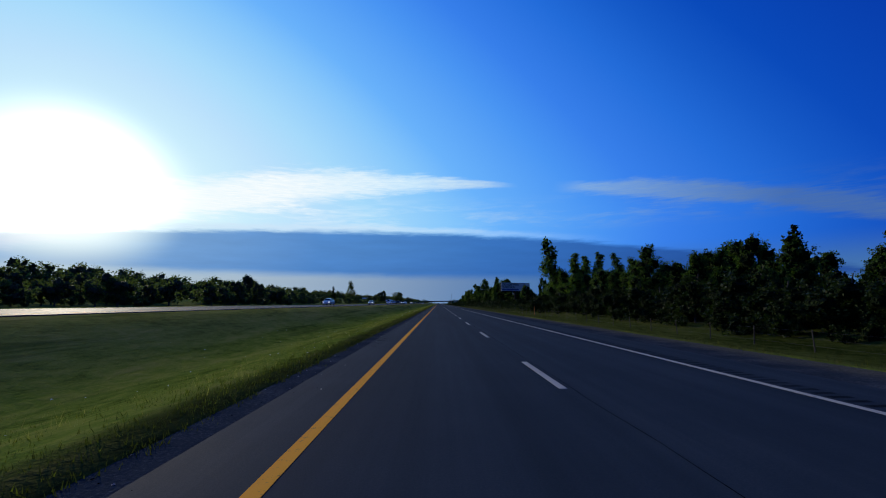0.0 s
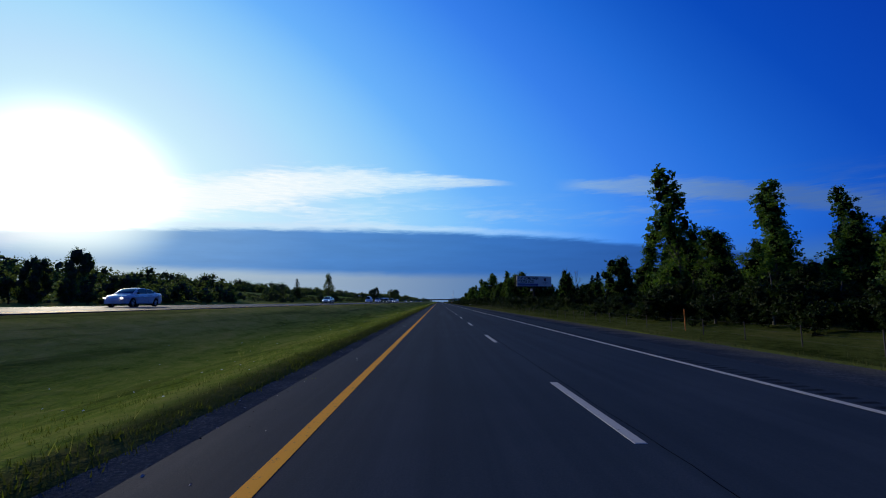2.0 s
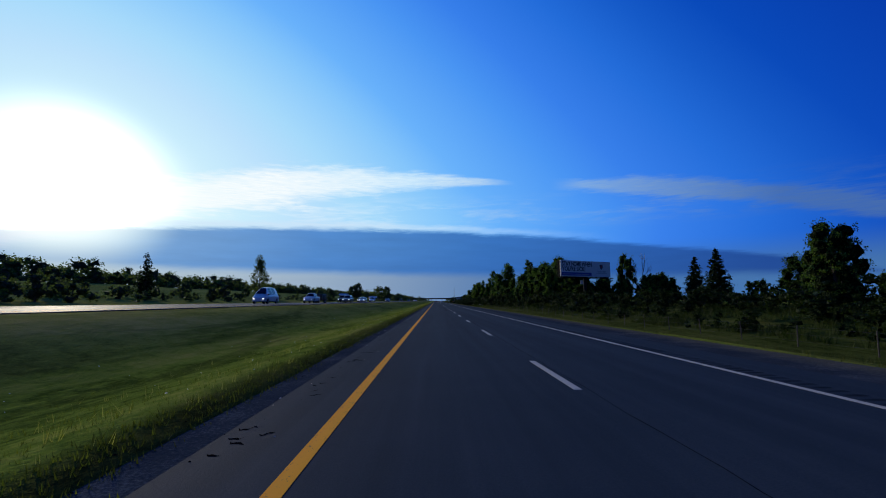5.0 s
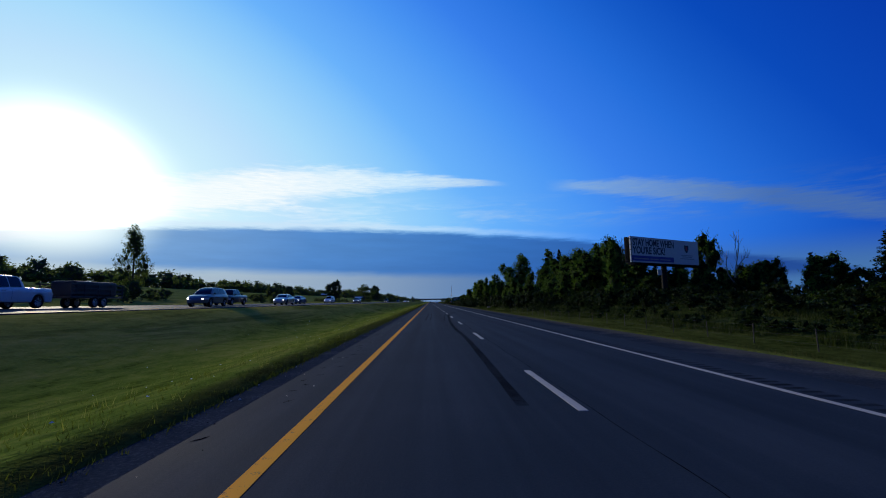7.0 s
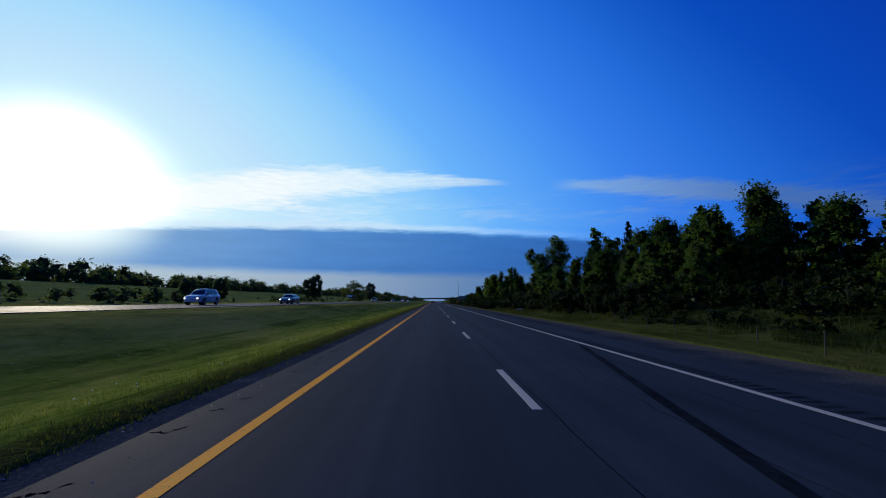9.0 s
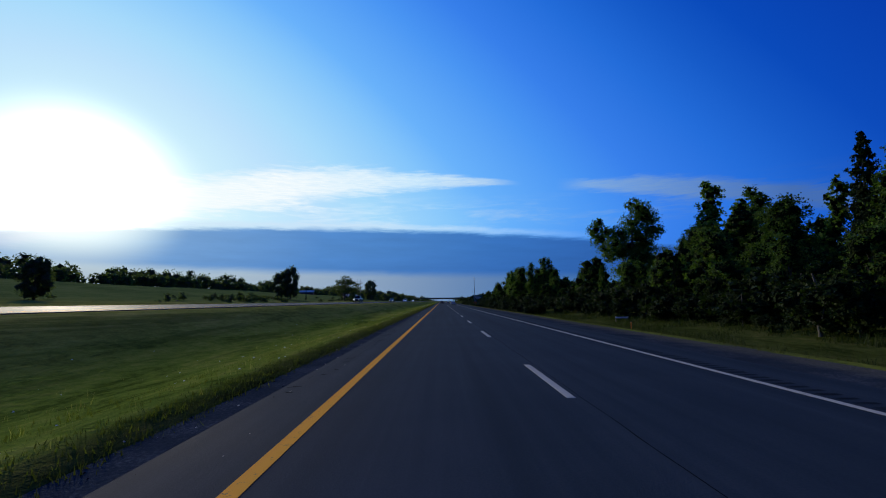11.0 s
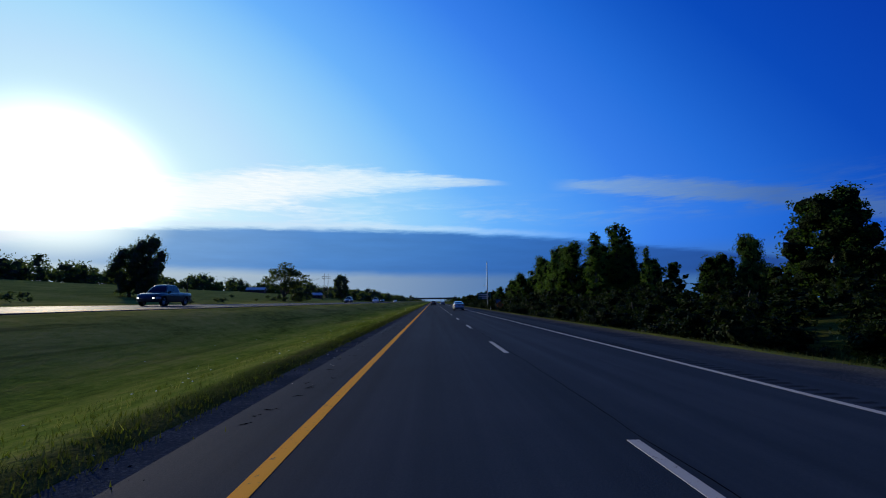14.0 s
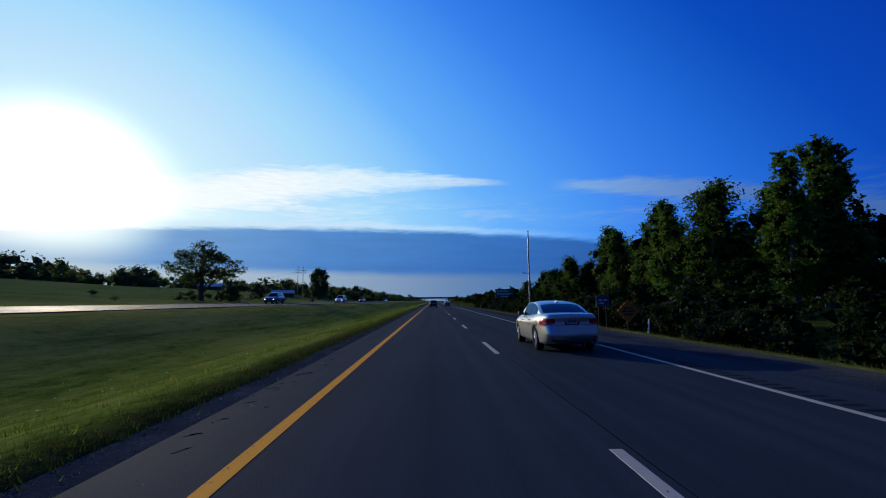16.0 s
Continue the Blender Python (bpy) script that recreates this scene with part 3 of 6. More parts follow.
def lobes_for(kind, seed):
    rng = random.Random(seed)
    out = []
    if kind == "poplar":  # 16 m, tall, ragged and narrow
        for i in range(30):
            f = i / 29
            z = 2.2 + f * 12.7
            w = (1.0 - 0.55 * f) * (0.85 + 0.35 * math.sin(2.6 * f + 0.6))
            a = rng.uniform(0, 6.28)
            r = rng.uniform(0.2, 2.0) * w
            s = rng.uniform(0.85, 1.4) * (1.06 - 0.40 * f)
            out.append((r * math.cos(a), r * math.sin(a), z, s, s, s * 1.5))
    elif kind == "broad":  # 12 m, full crown of uneven heads
        for i in range(24):
            f = (i + rng.random()) / 24
            z = 2.4 + 8.4 * f
            w = math.sin(math.pi * min(1, 0.22 + 0.72 * f)) * 3.4
            a = i * 2.4 + rng.uniform(-0.7, 0.7)
            r = w * rng.uniform(0.2, 0.86)
            s = rng.uniform(1.05, 1.8)
            out.append((r * math.cos(a), r * math.sin(a), z, s, s, s * 0.95))
        out.append((rng.uniform(-0.6, 0.6), rng.uniform(-0.6, 0.6), 10.8, 1.2, 1.2, 1.3))
    elif kind == "oak":  # 11 m, wide and open
        for i in range(34):
            a = rng.uniform(0, 6.28)
            f = rng.random()
            z = 3.4 + 6.2 * f
            r = rng.uniform(0.25, 1.0) * 4.4 * math.sin(math.pi * (0.28 + 0.58 * f))
            s = rng.uniform(0.9, 1.45)
            out.append((r * math.cos(a), r * math.sin(a), z, s * 1.15, s * 1.15, s * 0.75))
        out.append((0, 0, 9.9, 1.5, 1.5, 1.1))
    elif kind == "conifer":  # 12 m, dark and pointed
        for i in range(34):
            f = i / 33
            z = 1.2 + 10.4 * f
            a = i * 2.4
            w = 2.7 * (1 - f) ** 0.8
            s = 0.45 + 0.95 * (1 - f)
            out.append((w * 0.5 * math.cos(a) * rng.uniform(0.7, 1.15), w * 0.5 * math.sin(a) * rng.uniform(0.7, 1.15), z, s * 1.05, s * 1.05, s * 0.8))
    elif kind == "round":  # 9 m, close dark head down to the ground
        for i in range(26):
            f = (i + 0.5) / 26
            a = i * 2.4 + rng.uniform(-0.4, 0.4)
            w = 3.0 * math.sin(math.pi * (0.16 + 0.70 * f))
            r = w * rng.uniform(0.5, 0.85)
            s = rng.uniform(1.0, 1.45)
            out.append((r * math.cos(a), r * math.sin(a), 1.2 + 6.6 * f, s, s, s))
    elif kind == "cottonwood":  # 16.6 m, heavy leaning crown with one great side limb
        for x, z, w in ((0.0, 3.2, 1.9), (1.4, 4.6, 1.8), (-1.2, 5.0, 1.7), (0.6, 6.6, 2.1), (-0.4, 8.4, 2.1), (1.9, 8.2, 1.7), (1.0, 10.2, 2.1), (2.4, 10.8, 1.5),
                        (0.2, 12.2, 1.8), (1.9, 12.8, 1.6), (1.0, 14.2, 1.5), (0.7, 15.4, 1.0), (2.0, 14.2, 1.0), (-2.6, 9.0, 1.3), (-3.9, 9.9, 1.5), (-4.8, 11.2, 1.2),
                        (-4.4, 12.2, 0.9), (-3.2, 7.0, 1.1), (2.9, 6.4, 1.3), (3.3, 4.4, 1.1), (-1.7, 7.6, 1.4), (-3.3, 8.3, 1.2), (-2.0, 10.4, 1.4), (-3.0, 11.0, 1.1)):
            out.append((x, rng.uniform(-1.8, 1.8), z, w, w, w * 0.9))
    elif kind == "bush":  # 3.4 m, as wide as high
        for i in range(11):
            a = rng.uniform(0, 6.28)
            r = rng.uniform(0.0, 1.7)
            z = rng.uniform(0.5, 2.7) * (1 - 0.12 * r)
            s = rng.uniform(0.55, 0.95)
            out.append((r * math.cos(a), r * math.sin(a), z, s, s, s * 0.9))
    return out


KINDS = {  # name: (height, girth, leaves, leaf size, material)
    "poplar": (16.0, 0.26, 9000, 0.27, LEAF_POPLAR),
    "broad": (12.0, 0.24, 7500, 0.25, LEAF_BROAD),
    "cottonwood": (16.6, 0.34, 22000, 0.24, LEAF_POPLAR),
    "oak": (11.0, 0.36, 11000, 0.25, LEAF_BROAD),
    "conifer": (12.0, 0.2, 8000, 0.22, LEAF_CONIFER),
    "round": (9.0, 0.2, 6000, 0.22, LEAF_BROAD),
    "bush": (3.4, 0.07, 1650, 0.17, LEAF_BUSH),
}
TREE_WORDS = {
    "poplar": ("tall narrow poplar with loose ragged green foliage", "poplar"),
    "broad": ("broadleaf tree with full dark green crown in woodland edge", "tree"),
    "cottonwood": ("tall leafy cottonwood with heavy uneven crown", "tree"),
    "oak": ("spreading deciduous tree with open crown and forked limbs", "tree"),
    "conifer": ("dark pointed conifer with dense drooping boughs", "conifer"),
    "round": ("dense rounded dark green tree branching near the ground", "tree"),
    "bush": ("leafy green roadside bush with uneven top", "bush"),
}
LIBRARY = {}


def variant(kind, k, low=False):
    key = (kind, k, low)
    if key not in LIBRARY:
        height, girth, leaves, leaf, mat = KINDS[kind]
        seed = 11 * k + len(kind)
        lobes = lobes_for(kind, seed)
        grid = 1 if low == 2 or (low == 1 and kind == "bush") else 2
        if low == "fine":
            leaves, leaf = int(leaves * 1.35), leaf * 0.9
        elif low == "airy":
            leaves, leaf = int(leaves * 1.3), leaf * 0.85
        elif low == 3:
            leaves, leaf = int(leaves * 0.6), leaf * 1.2
        elif low == "mid":
            leaves, leaf = int(leaves * 0.65), leaf * 1.1
        elif low == 1:
            leaves, leaf = int(leaves * (0.3 if kind == "bush" else 0.32)), leaf * (1.6 if kind == "bush" else 1.6)
        elif low == 2:
            leaves, leaf = int(leaves * (0.17 if kind == "bush" else 0.07)), leaf * (2.0 if kind == "bush" else 2.8)
        heads = lobes
        if low == 2 or (low in (1, "mid") and kind == "bush"):
            skip, grow = (3, 1.75) if low == 2 and kind != "bush" else (2, 1.2)
            heads = [(x, y, z, a * grow, b * grow, c * grow) for x, y, z, a, b, c in lobes[::skip]]
        fill = {"poplar": 0.5, "cottonwood": 0.52, "oak": 0.42, "round": 0.7}.get(kind, 0.6) - (0.1 if grid == 1 else 0.0)
        if low == "airy":
            fill *= 0.55
        LIBRARY[key] = (wood_mesh("trunk", seed, height * 0.86, girth, lobes if not low else lobes[::2], BARK),
                        crown_mesh("crown", seed, heads, leaves, leaf, mat, 4 if low == 2 else 16, grid, fill))
    return LIBRARY[key]


scatter = random.Random(4)
COUNT = {"tree": 0}


def plant(kind, x, y, height, wide=1.0, k=None, low=False, group="", turn=None, lean=0.0):
    """One tree of that height on the ground at x, y."""
    k = scatter.randrange(3) if k is None else k
    wood, leaves = variant(kind, k, low)
    words, category = TREE_WORDS[kind]
    name = "bush" if kind == "bush" else ("poplar" if kind == "poplar" else ("conifer" if kind == "conifer" else "tree"))
    e = new(name)
    s = height / KINDS[kind][0]
    e.matrix_world = Matrix.LocRotScale((x, y, ground_z(x, y) - 0.05), Euler((0, lean, scatter.uniform(0, 6.28) if turn is None else turn)), (s * wide, s * wide, s))
    tagged(e, words, category, group or ("woodland beside the highway" if x > 0 else "trees across the highway"))
    for nm, me in (("trunk", wood), ("crown", leaves)):
        o = new(nm, me)
        o.parent = e
        # crowns across the highway take the leaf colours lightened for haze
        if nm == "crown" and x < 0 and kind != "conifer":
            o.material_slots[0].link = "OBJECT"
            o.material_slots[0].material = LEAF_HAZE
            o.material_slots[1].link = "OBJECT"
            o.material_slots[1].material = INNER_HAZE
    COUNT["tree"] += 1
    return e


def stand(y0, y1, x0, x1, gap, kinds, h0, h1):
    """Trees scattered over a strip of land, gap metres apart."""
    n = int((y1 - y0) * (x1 - x0) / (gap * gap))
    for i in range(n):
        f = (i + scatter.random()) / n
        x = x0 + (x1 - x0) * scatter.random()
        plant(scatter.choice(kinds), x, y0 + (y1 - y0) * f, scatter.uniform(h0, h1), scatter.uniform(0.85, 1.2), low=3 if x > 44 else False)


def woods(name, label, mat, strips, low=1):
    """Growth that nobody could count: one mesh of joined crowns. strips: (y0, y1, x0, x1, gap, kinds, h0, h1)."""
    rng = np.random.default_rng(len(name))
    V, inside = [], []
    for y0, y1, x0, x1, gap, kinds, h0, h1 in strips:
        n = int((y1 - y0) * (x1 - x0) / (gap * gap))
        for i in range(n):
            kind = kinds[int(rng.integers(len(kinds)))]
            x, y = rng.uniform(x0, x1), y0 + (y1 - y0) * (i + rng.random()) / n
            base, inner = arrays(variant(kind, int(rng.integers(3)), low)[1])
            inside.append(inner)
            s, a, w = rng.uniform(h0, h1) / KINDS[kind][0], rng.uniform(0, 6.28), rng.uniform(0.95, 1.35)
            c, d = math.cos(a), math.sin(a)
            P = np.empty_like(base)
            P[:, 0] = (base[:, 0] * c - base[:, 1] * d) * s * w + x
            P[:, 1] = (base[:, 0] * d + base[:, 1] * c) * s * w + y
            P[:, 2] = base[:, 2] * s + ground_z(x, y) - 0.1 - 0.08 * s * KINDS[kind][0]
            V.append(P)
    me = leaf_mesh(name, np.concatenate(V), np.concatenate(inside), mat)
    return tagged(new(name, me), label, "woodland", kind="stuff")


# single trees that stand out on the right: kind, x, y, height, width
NEAR_RIGHT = [
    ("poplar", 33.5, 111.5, 13.2, 1.25), ("poplar", 45.0, 116.5, 13.6, 1.15), ("broad", 34.5, 122.0, 8.5, 1.1),
    ("conifer", 60.0, 92.0, 13.0, 1.2), ("conifer", 66.0, 86.0, 15.0, 1.2), ("broad", 50.0, 137.0, 10.5, 0.8),
    ("round", 48.8, 189.0, 13.0, 1.0), ("poplar", 67.8, 211.0, 22.5, 1.35), ("poplar", 73.0, 208.5, 24.0, 1.3), ("broad", 72.0, 205.0, 15.5, 1.0), ("broad", 80.0, 206.0, 13.0, 1.2), ("broad", 86.0, 204.0, 13.0, 1.2), ("broad", 46.5, 150.5, 12.4, 1.0), ("poplar", 47.8, 151.5, 12.9, 1.1),
    ("poplar", 40.0, 321.6, 13.2, 0.9), ("conifer", 60.0, 353.5, 12.6, 0.7), ("conifer", 62.5, 348.5, 12.2, 0.75), ("round", 75.0, 322.0, 10.0, 0.8), ("conifer", 75.0, 312.0, 10.0, 1.15), ("conifer", 79.0, 300.0, 13.8, 1.35), ("conifer", 77.0, 286.0, 14.7, 1.45), ("round", 40.0, 207.0, 9.0, 0.85), ("round", 59.0, 235.0, 8.2, 1.0), ("round", 66.0, 237.0, 8.4, 0.95), ("bush", 33.5, 172.0, 4.8, 1.0), ("bush", 36.5, 175.0, 4.2, 1.1), ("round", 69.0, 302.0, 9.0, 1.1),
]
FAR_RIGHT = [
    ("round", 81.5, 356.0, 21.0, 0.6), ("round", 93.0, 352.0, 12.0, 1.1), ("poplar", 58.0, 380.0, 21.0, 1.2), ("broad", 55.3, 390.5, 20.0, 1.0), ("poplar", 57.0, 440.0, 26.0, 1.25), ("poplar", 55.0, 423.0, 20.5, 1.4), ("poplar", 66.0, 443.0, 23.0, 1.4), ("broad", 54.0, 356.5, 19.2, 1.0),
    ("poplar", 57.5, 364.0, 15.0, 1.2), ("broad", 57.0, 376.0, 19.5, 1.0), ("broad", 51.5, 394.0, 18.0, 1.0), ("conifer", 50.5, 398.0, 20.5, 0.85), ("broad", 46.7, 406.0, 14.6, 1.0),
    ("round", 49.4, 491.2, 14.6, 1.05), ("poplar", 46.0, 474.0, 10.5, 0.8), ("broad", 36.5, 488.0, 8.4, 0.8), ("round", 34.0, 489.5, 6.8, 0.9), ("broad", 58.5, 453.0, 15.8, 0.8), ("poplar", 41.0, 548.0, 18.1, 1.2), ("poplar", 47.3, 551.0, 20.8, 1.25), ("poplar", 49.6, 551.5, 20.4, 1.1),
    ("broad", 46.0, 556.0, 16.0, 1.1), ("broad", 38.0, 557.0, 16.5, 1.1), ("broad", 39.0, 572.0, 17.2, 1.1), ("broad", 33.5, 604.0, 11.5, 1.1), ("broad", 35.0, 626.0, 9.5, 1.2), ("broad", 32.0, 646.0, 8.0, 1.2), ("broad", 39.0, 594.0, 15.0, 1.0), ("poplar", 46.0, 531.9, 12.6, 0.8), ("broad", 50.0, 506.0, 11.0, 0.75),
]
for kind, x, y, h, w in NEAR_RIGHT + FAR_RIGHT:
    plant(kind, x, y, h, w, low="fine" if x < 56 else False)
plant("poplar", 33.4, 126.5, 19.4, 1.2, 1, "fine", turn=0.0, lean=-0.16)
plant("cottonwood", 44.8, 449.5, 24.6, 1.1, 0, "fine", turn=-0.15)
# the woods on the right, stretch by stretch
stand(15, 58, 33, 46, 7.0, ("broad", "round"), 4.2, 6.4)
stand(58, 124, 33, 46, 6.6, ("broad", "round", "broad"), 7.0, 10.5)
stand(190, 212, 57, 76, 7.0, ("broad", "poplar", "round"), 8.0, 12.5)
stand(337, 350, 54, 86, 6.0, ("broad", "round"), 7.0, 9.4)
stand(350, 372, 82, 100, 8.0, ("broad", "round"), 9.0, 12.5)
stand(346, 425, 44, 62, 7.8, ("broad", "poplar", "broad"), 12.5, 18.5)
stand(345, 440, 33, 41, 6.5, ("broad", "round"), 6.0, 10.5)
stand(470, 530, 44, 60, 9.5, ("round", "broad"), 4.5, 7.0)
stand(554, 602, 34, 58, 8.0, ("broad", "broad", "poplar"), 12.0, 16.5)
stand(602, 650, 34, 58, 8.0, ("broad", "broad", "round"), 8.0, 11.0)
# bushes along their foot
for y0, y1, x0, x1, gap, h0, h1 in ((12, 124, 26.5, 33, 3.7, 2.6, 5.0), (124, 185, 33, 50, 7.0, 1.6, 3.0), (215, 330, 28, 48, 7.0, 1.4, 2.8),
                                    (300, 345, 36, 62, 6.5, 2.5, 4.6), (345, 440, 26, 33, 4.2, 2.6, 5.0), (440, 530, 18, 28, 6.4, 2.0, 4.2), (528, 600, 16.5, 26, 6.4, 2.0, 4.4)):
    stand(y0, y1, x0, x1, gap, ("bush",), h0, h1)
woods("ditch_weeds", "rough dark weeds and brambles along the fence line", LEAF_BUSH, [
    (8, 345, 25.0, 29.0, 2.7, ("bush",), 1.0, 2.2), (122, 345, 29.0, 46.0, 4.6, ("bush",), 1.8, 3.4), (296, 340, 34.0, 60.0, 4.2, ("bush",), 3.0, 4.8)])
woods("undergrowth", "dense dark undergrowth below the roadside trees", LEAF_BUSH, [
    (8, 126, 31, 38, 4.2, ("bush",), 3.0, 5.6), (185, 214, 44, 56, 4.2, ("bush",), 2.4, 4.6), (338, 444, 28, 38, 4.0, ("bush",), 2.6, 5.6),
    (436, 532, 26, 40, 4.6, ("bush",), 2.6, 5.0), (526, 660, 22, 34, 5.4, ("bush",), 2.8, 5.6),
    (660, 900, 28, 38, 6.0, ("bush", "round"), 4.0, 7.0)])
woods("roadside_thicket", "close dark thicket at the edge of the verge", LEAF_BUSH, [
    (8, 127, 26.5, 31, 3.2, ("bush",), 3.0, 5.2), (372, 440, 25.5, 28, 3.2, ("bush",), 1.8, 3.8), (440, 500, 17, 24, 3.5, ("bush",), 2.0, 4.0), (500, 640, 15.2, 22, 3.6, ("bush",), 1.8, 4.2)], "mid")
woods("back_woods", "dark mixed woods behind the roadside trees", LEAF_BROAD, [
    (5, 128, 46, 66, 10.0, ("broad", "round"), 6.5, 10.0), (120, 190, 54, 90, 13.0, ("broad", "round"), 6.0, 9.5),
    (210, 325, 74, 105, 13.5, ("round", "broad"), 5.5, 9.0), (352, 445, 60, 74, 10.0, ("broad", "round"), 10.0, 15.0), (440, 535, 56, 76, 11.5, ("round", "broad"), 6.0, 10.0),
    (535, 610, 54, 68, 10.0, ("broad", "round"), 10.0, 14.0), (610, 660, 54, 68, 10.0, ("broad", "round"), 8.0, 10.0), (655, 980, 36, 56, 11.0, ("broad", "round"), 6.5, 9.0), (975, 1320, 40, 60, 17.0, ("broad", "round"), 6.0, 9.0)])

# across the highway: single trees, hedges, then the far woods on their rise
LEFT_TREES = [
    ("round", -54.6, 141.0, 8.6, 0.8), ("broad", -57.5, 319.0, 14.6, 0.72), ("conifer", -54.5, 253.0, 9.2, 1.2),
    ("round", -65.6, 542.0, 12.2, 1.05), ("round", -61.6, 541.4, 14.8, 0.75), ("oak", -53.0, 610.0, 14.4, 1.32), ("round", -51.0, 622.0, 4.4, 1.5),
    ("round", -54.0, 410.0, 6.4, 1.0), ("round", -57.0, 400.0, 5.5, 1.4), ("round", -61.0, 757.0, 18.5, 0.9), ("broad", -64.0, 765.0, 14.0, 1.2),
    ("round", -58.0, 660.0, 6.0, 1.3), 
]
for kind, x, y, h, w in LEFT_TREES:
    plant(kind, x, y, h, w, low="fine" if kind == "round" else "airy")
stand(20, 176, -56, -42, 6.0, ("bush", "bush", "round"), 3.4, 5.8)
stand(176, 330, -64, -46, 10.0, ("bush", "round"), 2.4, 4.4)
woods("hedge", "hedge and scrub beyond the far roadway", LEAF_HAZE, [
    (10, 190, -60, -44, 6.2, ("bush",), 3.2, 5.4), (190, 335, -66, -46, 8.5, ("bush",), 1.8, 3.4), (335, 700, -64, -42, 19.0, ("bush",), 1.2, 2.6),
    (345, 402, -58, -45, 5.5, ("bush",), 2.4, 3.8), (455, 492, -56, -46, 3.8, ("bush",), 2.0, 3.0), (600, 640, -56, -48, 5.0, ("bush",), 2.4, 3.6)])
woods("far_woods", "line of woods on the rise beyond the fields", LEAF_HAZE, [
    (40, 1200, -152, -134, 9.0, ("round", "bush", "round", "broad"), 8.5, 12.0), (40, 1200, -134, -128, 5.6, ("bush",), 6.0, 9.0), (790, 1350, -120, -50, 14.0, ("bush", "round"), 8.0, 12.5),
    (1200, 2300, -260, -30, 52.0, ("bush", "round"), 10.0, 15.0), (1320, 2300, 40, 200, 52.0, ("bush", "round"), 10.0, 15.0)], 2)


# ---- vehicles ----
def car_paint(name, colour, metal=0.5, rough=0.32):
    m, g, b, out = material(name)
    p = g.nodes.new("ShaderNodeTexCoord").outputs["Object"]
    dust = g.noise(p, 2.2, 5.0, 0.6)
    fleck = g.noise(p, 220.0, 2.0)
    c = g.mix(g.mul(g.step(dust, 0.45, 0.8), 0.18), g.mix(1.0, colour, g.add(0.9, g.mul(fleck, 0.2)), "MULTIPLY"), (0.22, 0.2, 0.17))
    g.put(b.inputs["Base Color"], c)
    g.put(b.inputs["Roughness"], g.add(rough, g.mul(dust, 0.12)))
    b.inputs["Metallic"].default_value = metal
    b.inputs["Coat Weight"].default_value = 0.5
    b.inputs["Coat Roughness"].default_value = 0.05
    return m


def lens(name, colour):
    m, g, b, out = material(name)
    p = g.nodes.new("ShaderNodeTexCoord").outputs["Object"]
    rib = g.noise(g.mapped(p, (4.0, 4.0, 60.0)), 1.0, 2.0)
    g.put(b.inputs["Base Color"], g.mix(1.0, colour, g.add(0.7, g.mul(rib, 0.6)), "MULTIPLY"))
    b.inputs["Roughness"].default_value = 0.12
    b.inputs["Coat Weight"].default_value = 1.0
    return m


SILVER = car_paint("silver_paint", (0.52, 0.51, 0.46), 0.75, 0.25)
WHITE = car_paint("white_car_paint", (0.75, 0.75, 0.73), 0.0, 0.35)
BLACK = car_paint("black_car_paint", (0.015, 0.016, 0.019), 0.2, 0.3)
BLUE = car_paint("blue_car_paint", (0.05, 0.09, 0.17), 0.4, 0.3)
GREY = car_paint("grey_car_paint", (0.16, 0.17, 0.18), 0.5, 0.32)
CAR_GLASS = plain("tinted_glass", (0.005, 0.006, 0.008), 0.06, 0.0, 0.05, 2.0, 0.0, 0.4)
TYRE = plain("tyre_rubber", (0.014, 0.014, 0.014), 0.9, 0.0, 0.3, 8.0, gloss=0.08)
RIM = plain("alloy_rim", (0.55, 0.55, 0.56), 0.28, 0.9, 0.1, 6.0)
TRIM = plain("black_trim", (0.02, 0.02, 0.021), 0.55, 0.0, 0.2, 6.0)
RED_LENS = lens("red_lens", (0.55, 0.012, 0.02))
CLEAR_LENS = lens("clear_lens", (0.62, 0.64, 0.66))
PLATE = plain("plate_white", (0.30, 0.33, 0.38), 0.5, 0.0, 0.1, 9.0)
PLATE_INK = plain("plate_ink", (0.03, 0.04, 0.09), 0.6, 0.0, 0.1, 9.0)
CHROME = plain("chrome", (0.72, 0.72, 0.72), 0.12, 1.0, 0.06, 6.0)
LAMP_ON = bpy.data.materials.new("daytime_lamp")
LAMP_ON.use_nodes = True
lamp_bsdf = LAMP_ON.node_tree.nodes["Principled BSDF"]
lamp_bsdf.inputs["Base Color"].default_value = (0.8, 0.8, 0.8, 1)
lamp_bsdf.inputs["Emission Color"].default_value = (1.0, 0.95, 0.85, 1)
lamp_bsdf.inputs["Emission Strength"].default_value = 3.0


def curve(points):
    """A smooth function through (y, value) points."""
    ys = [p[0] for p in points]
    vs = [p[1] for p in points]

    def at(y):
        if y <= ys[0]:
            return vs[0]
        for i in range(len(ys) - 1):
            if y <= ys[i + 1]:
                t = (y - ys[i]) / (ys[i + 1] - ys[i])
                a = vs[max(0, i - 1)]
                d = vs[min(len(vs) - 1, i + 2)]
                b, c = vs[i], vs[i + 1]
                ma = (c - a) / (ys[i + 1] - ys[max(0, i - 1)]) * (ys[i + 1] - ys[i])
                mb = (d - b) / (ys[min(len(ys) - 1, i + 2)] - ys[i]) * (ys[i + 1] - ys[i])
                t2, t3 = t * t, t * t * t
                return (2 * t3 - 3 * t2 + 1) * b + (t3 - 2 * t2 + t) * ma + (-2 * t3 + 3 * t2) * c + (t3 - t2) * mb
        return vs[-1]

    return at


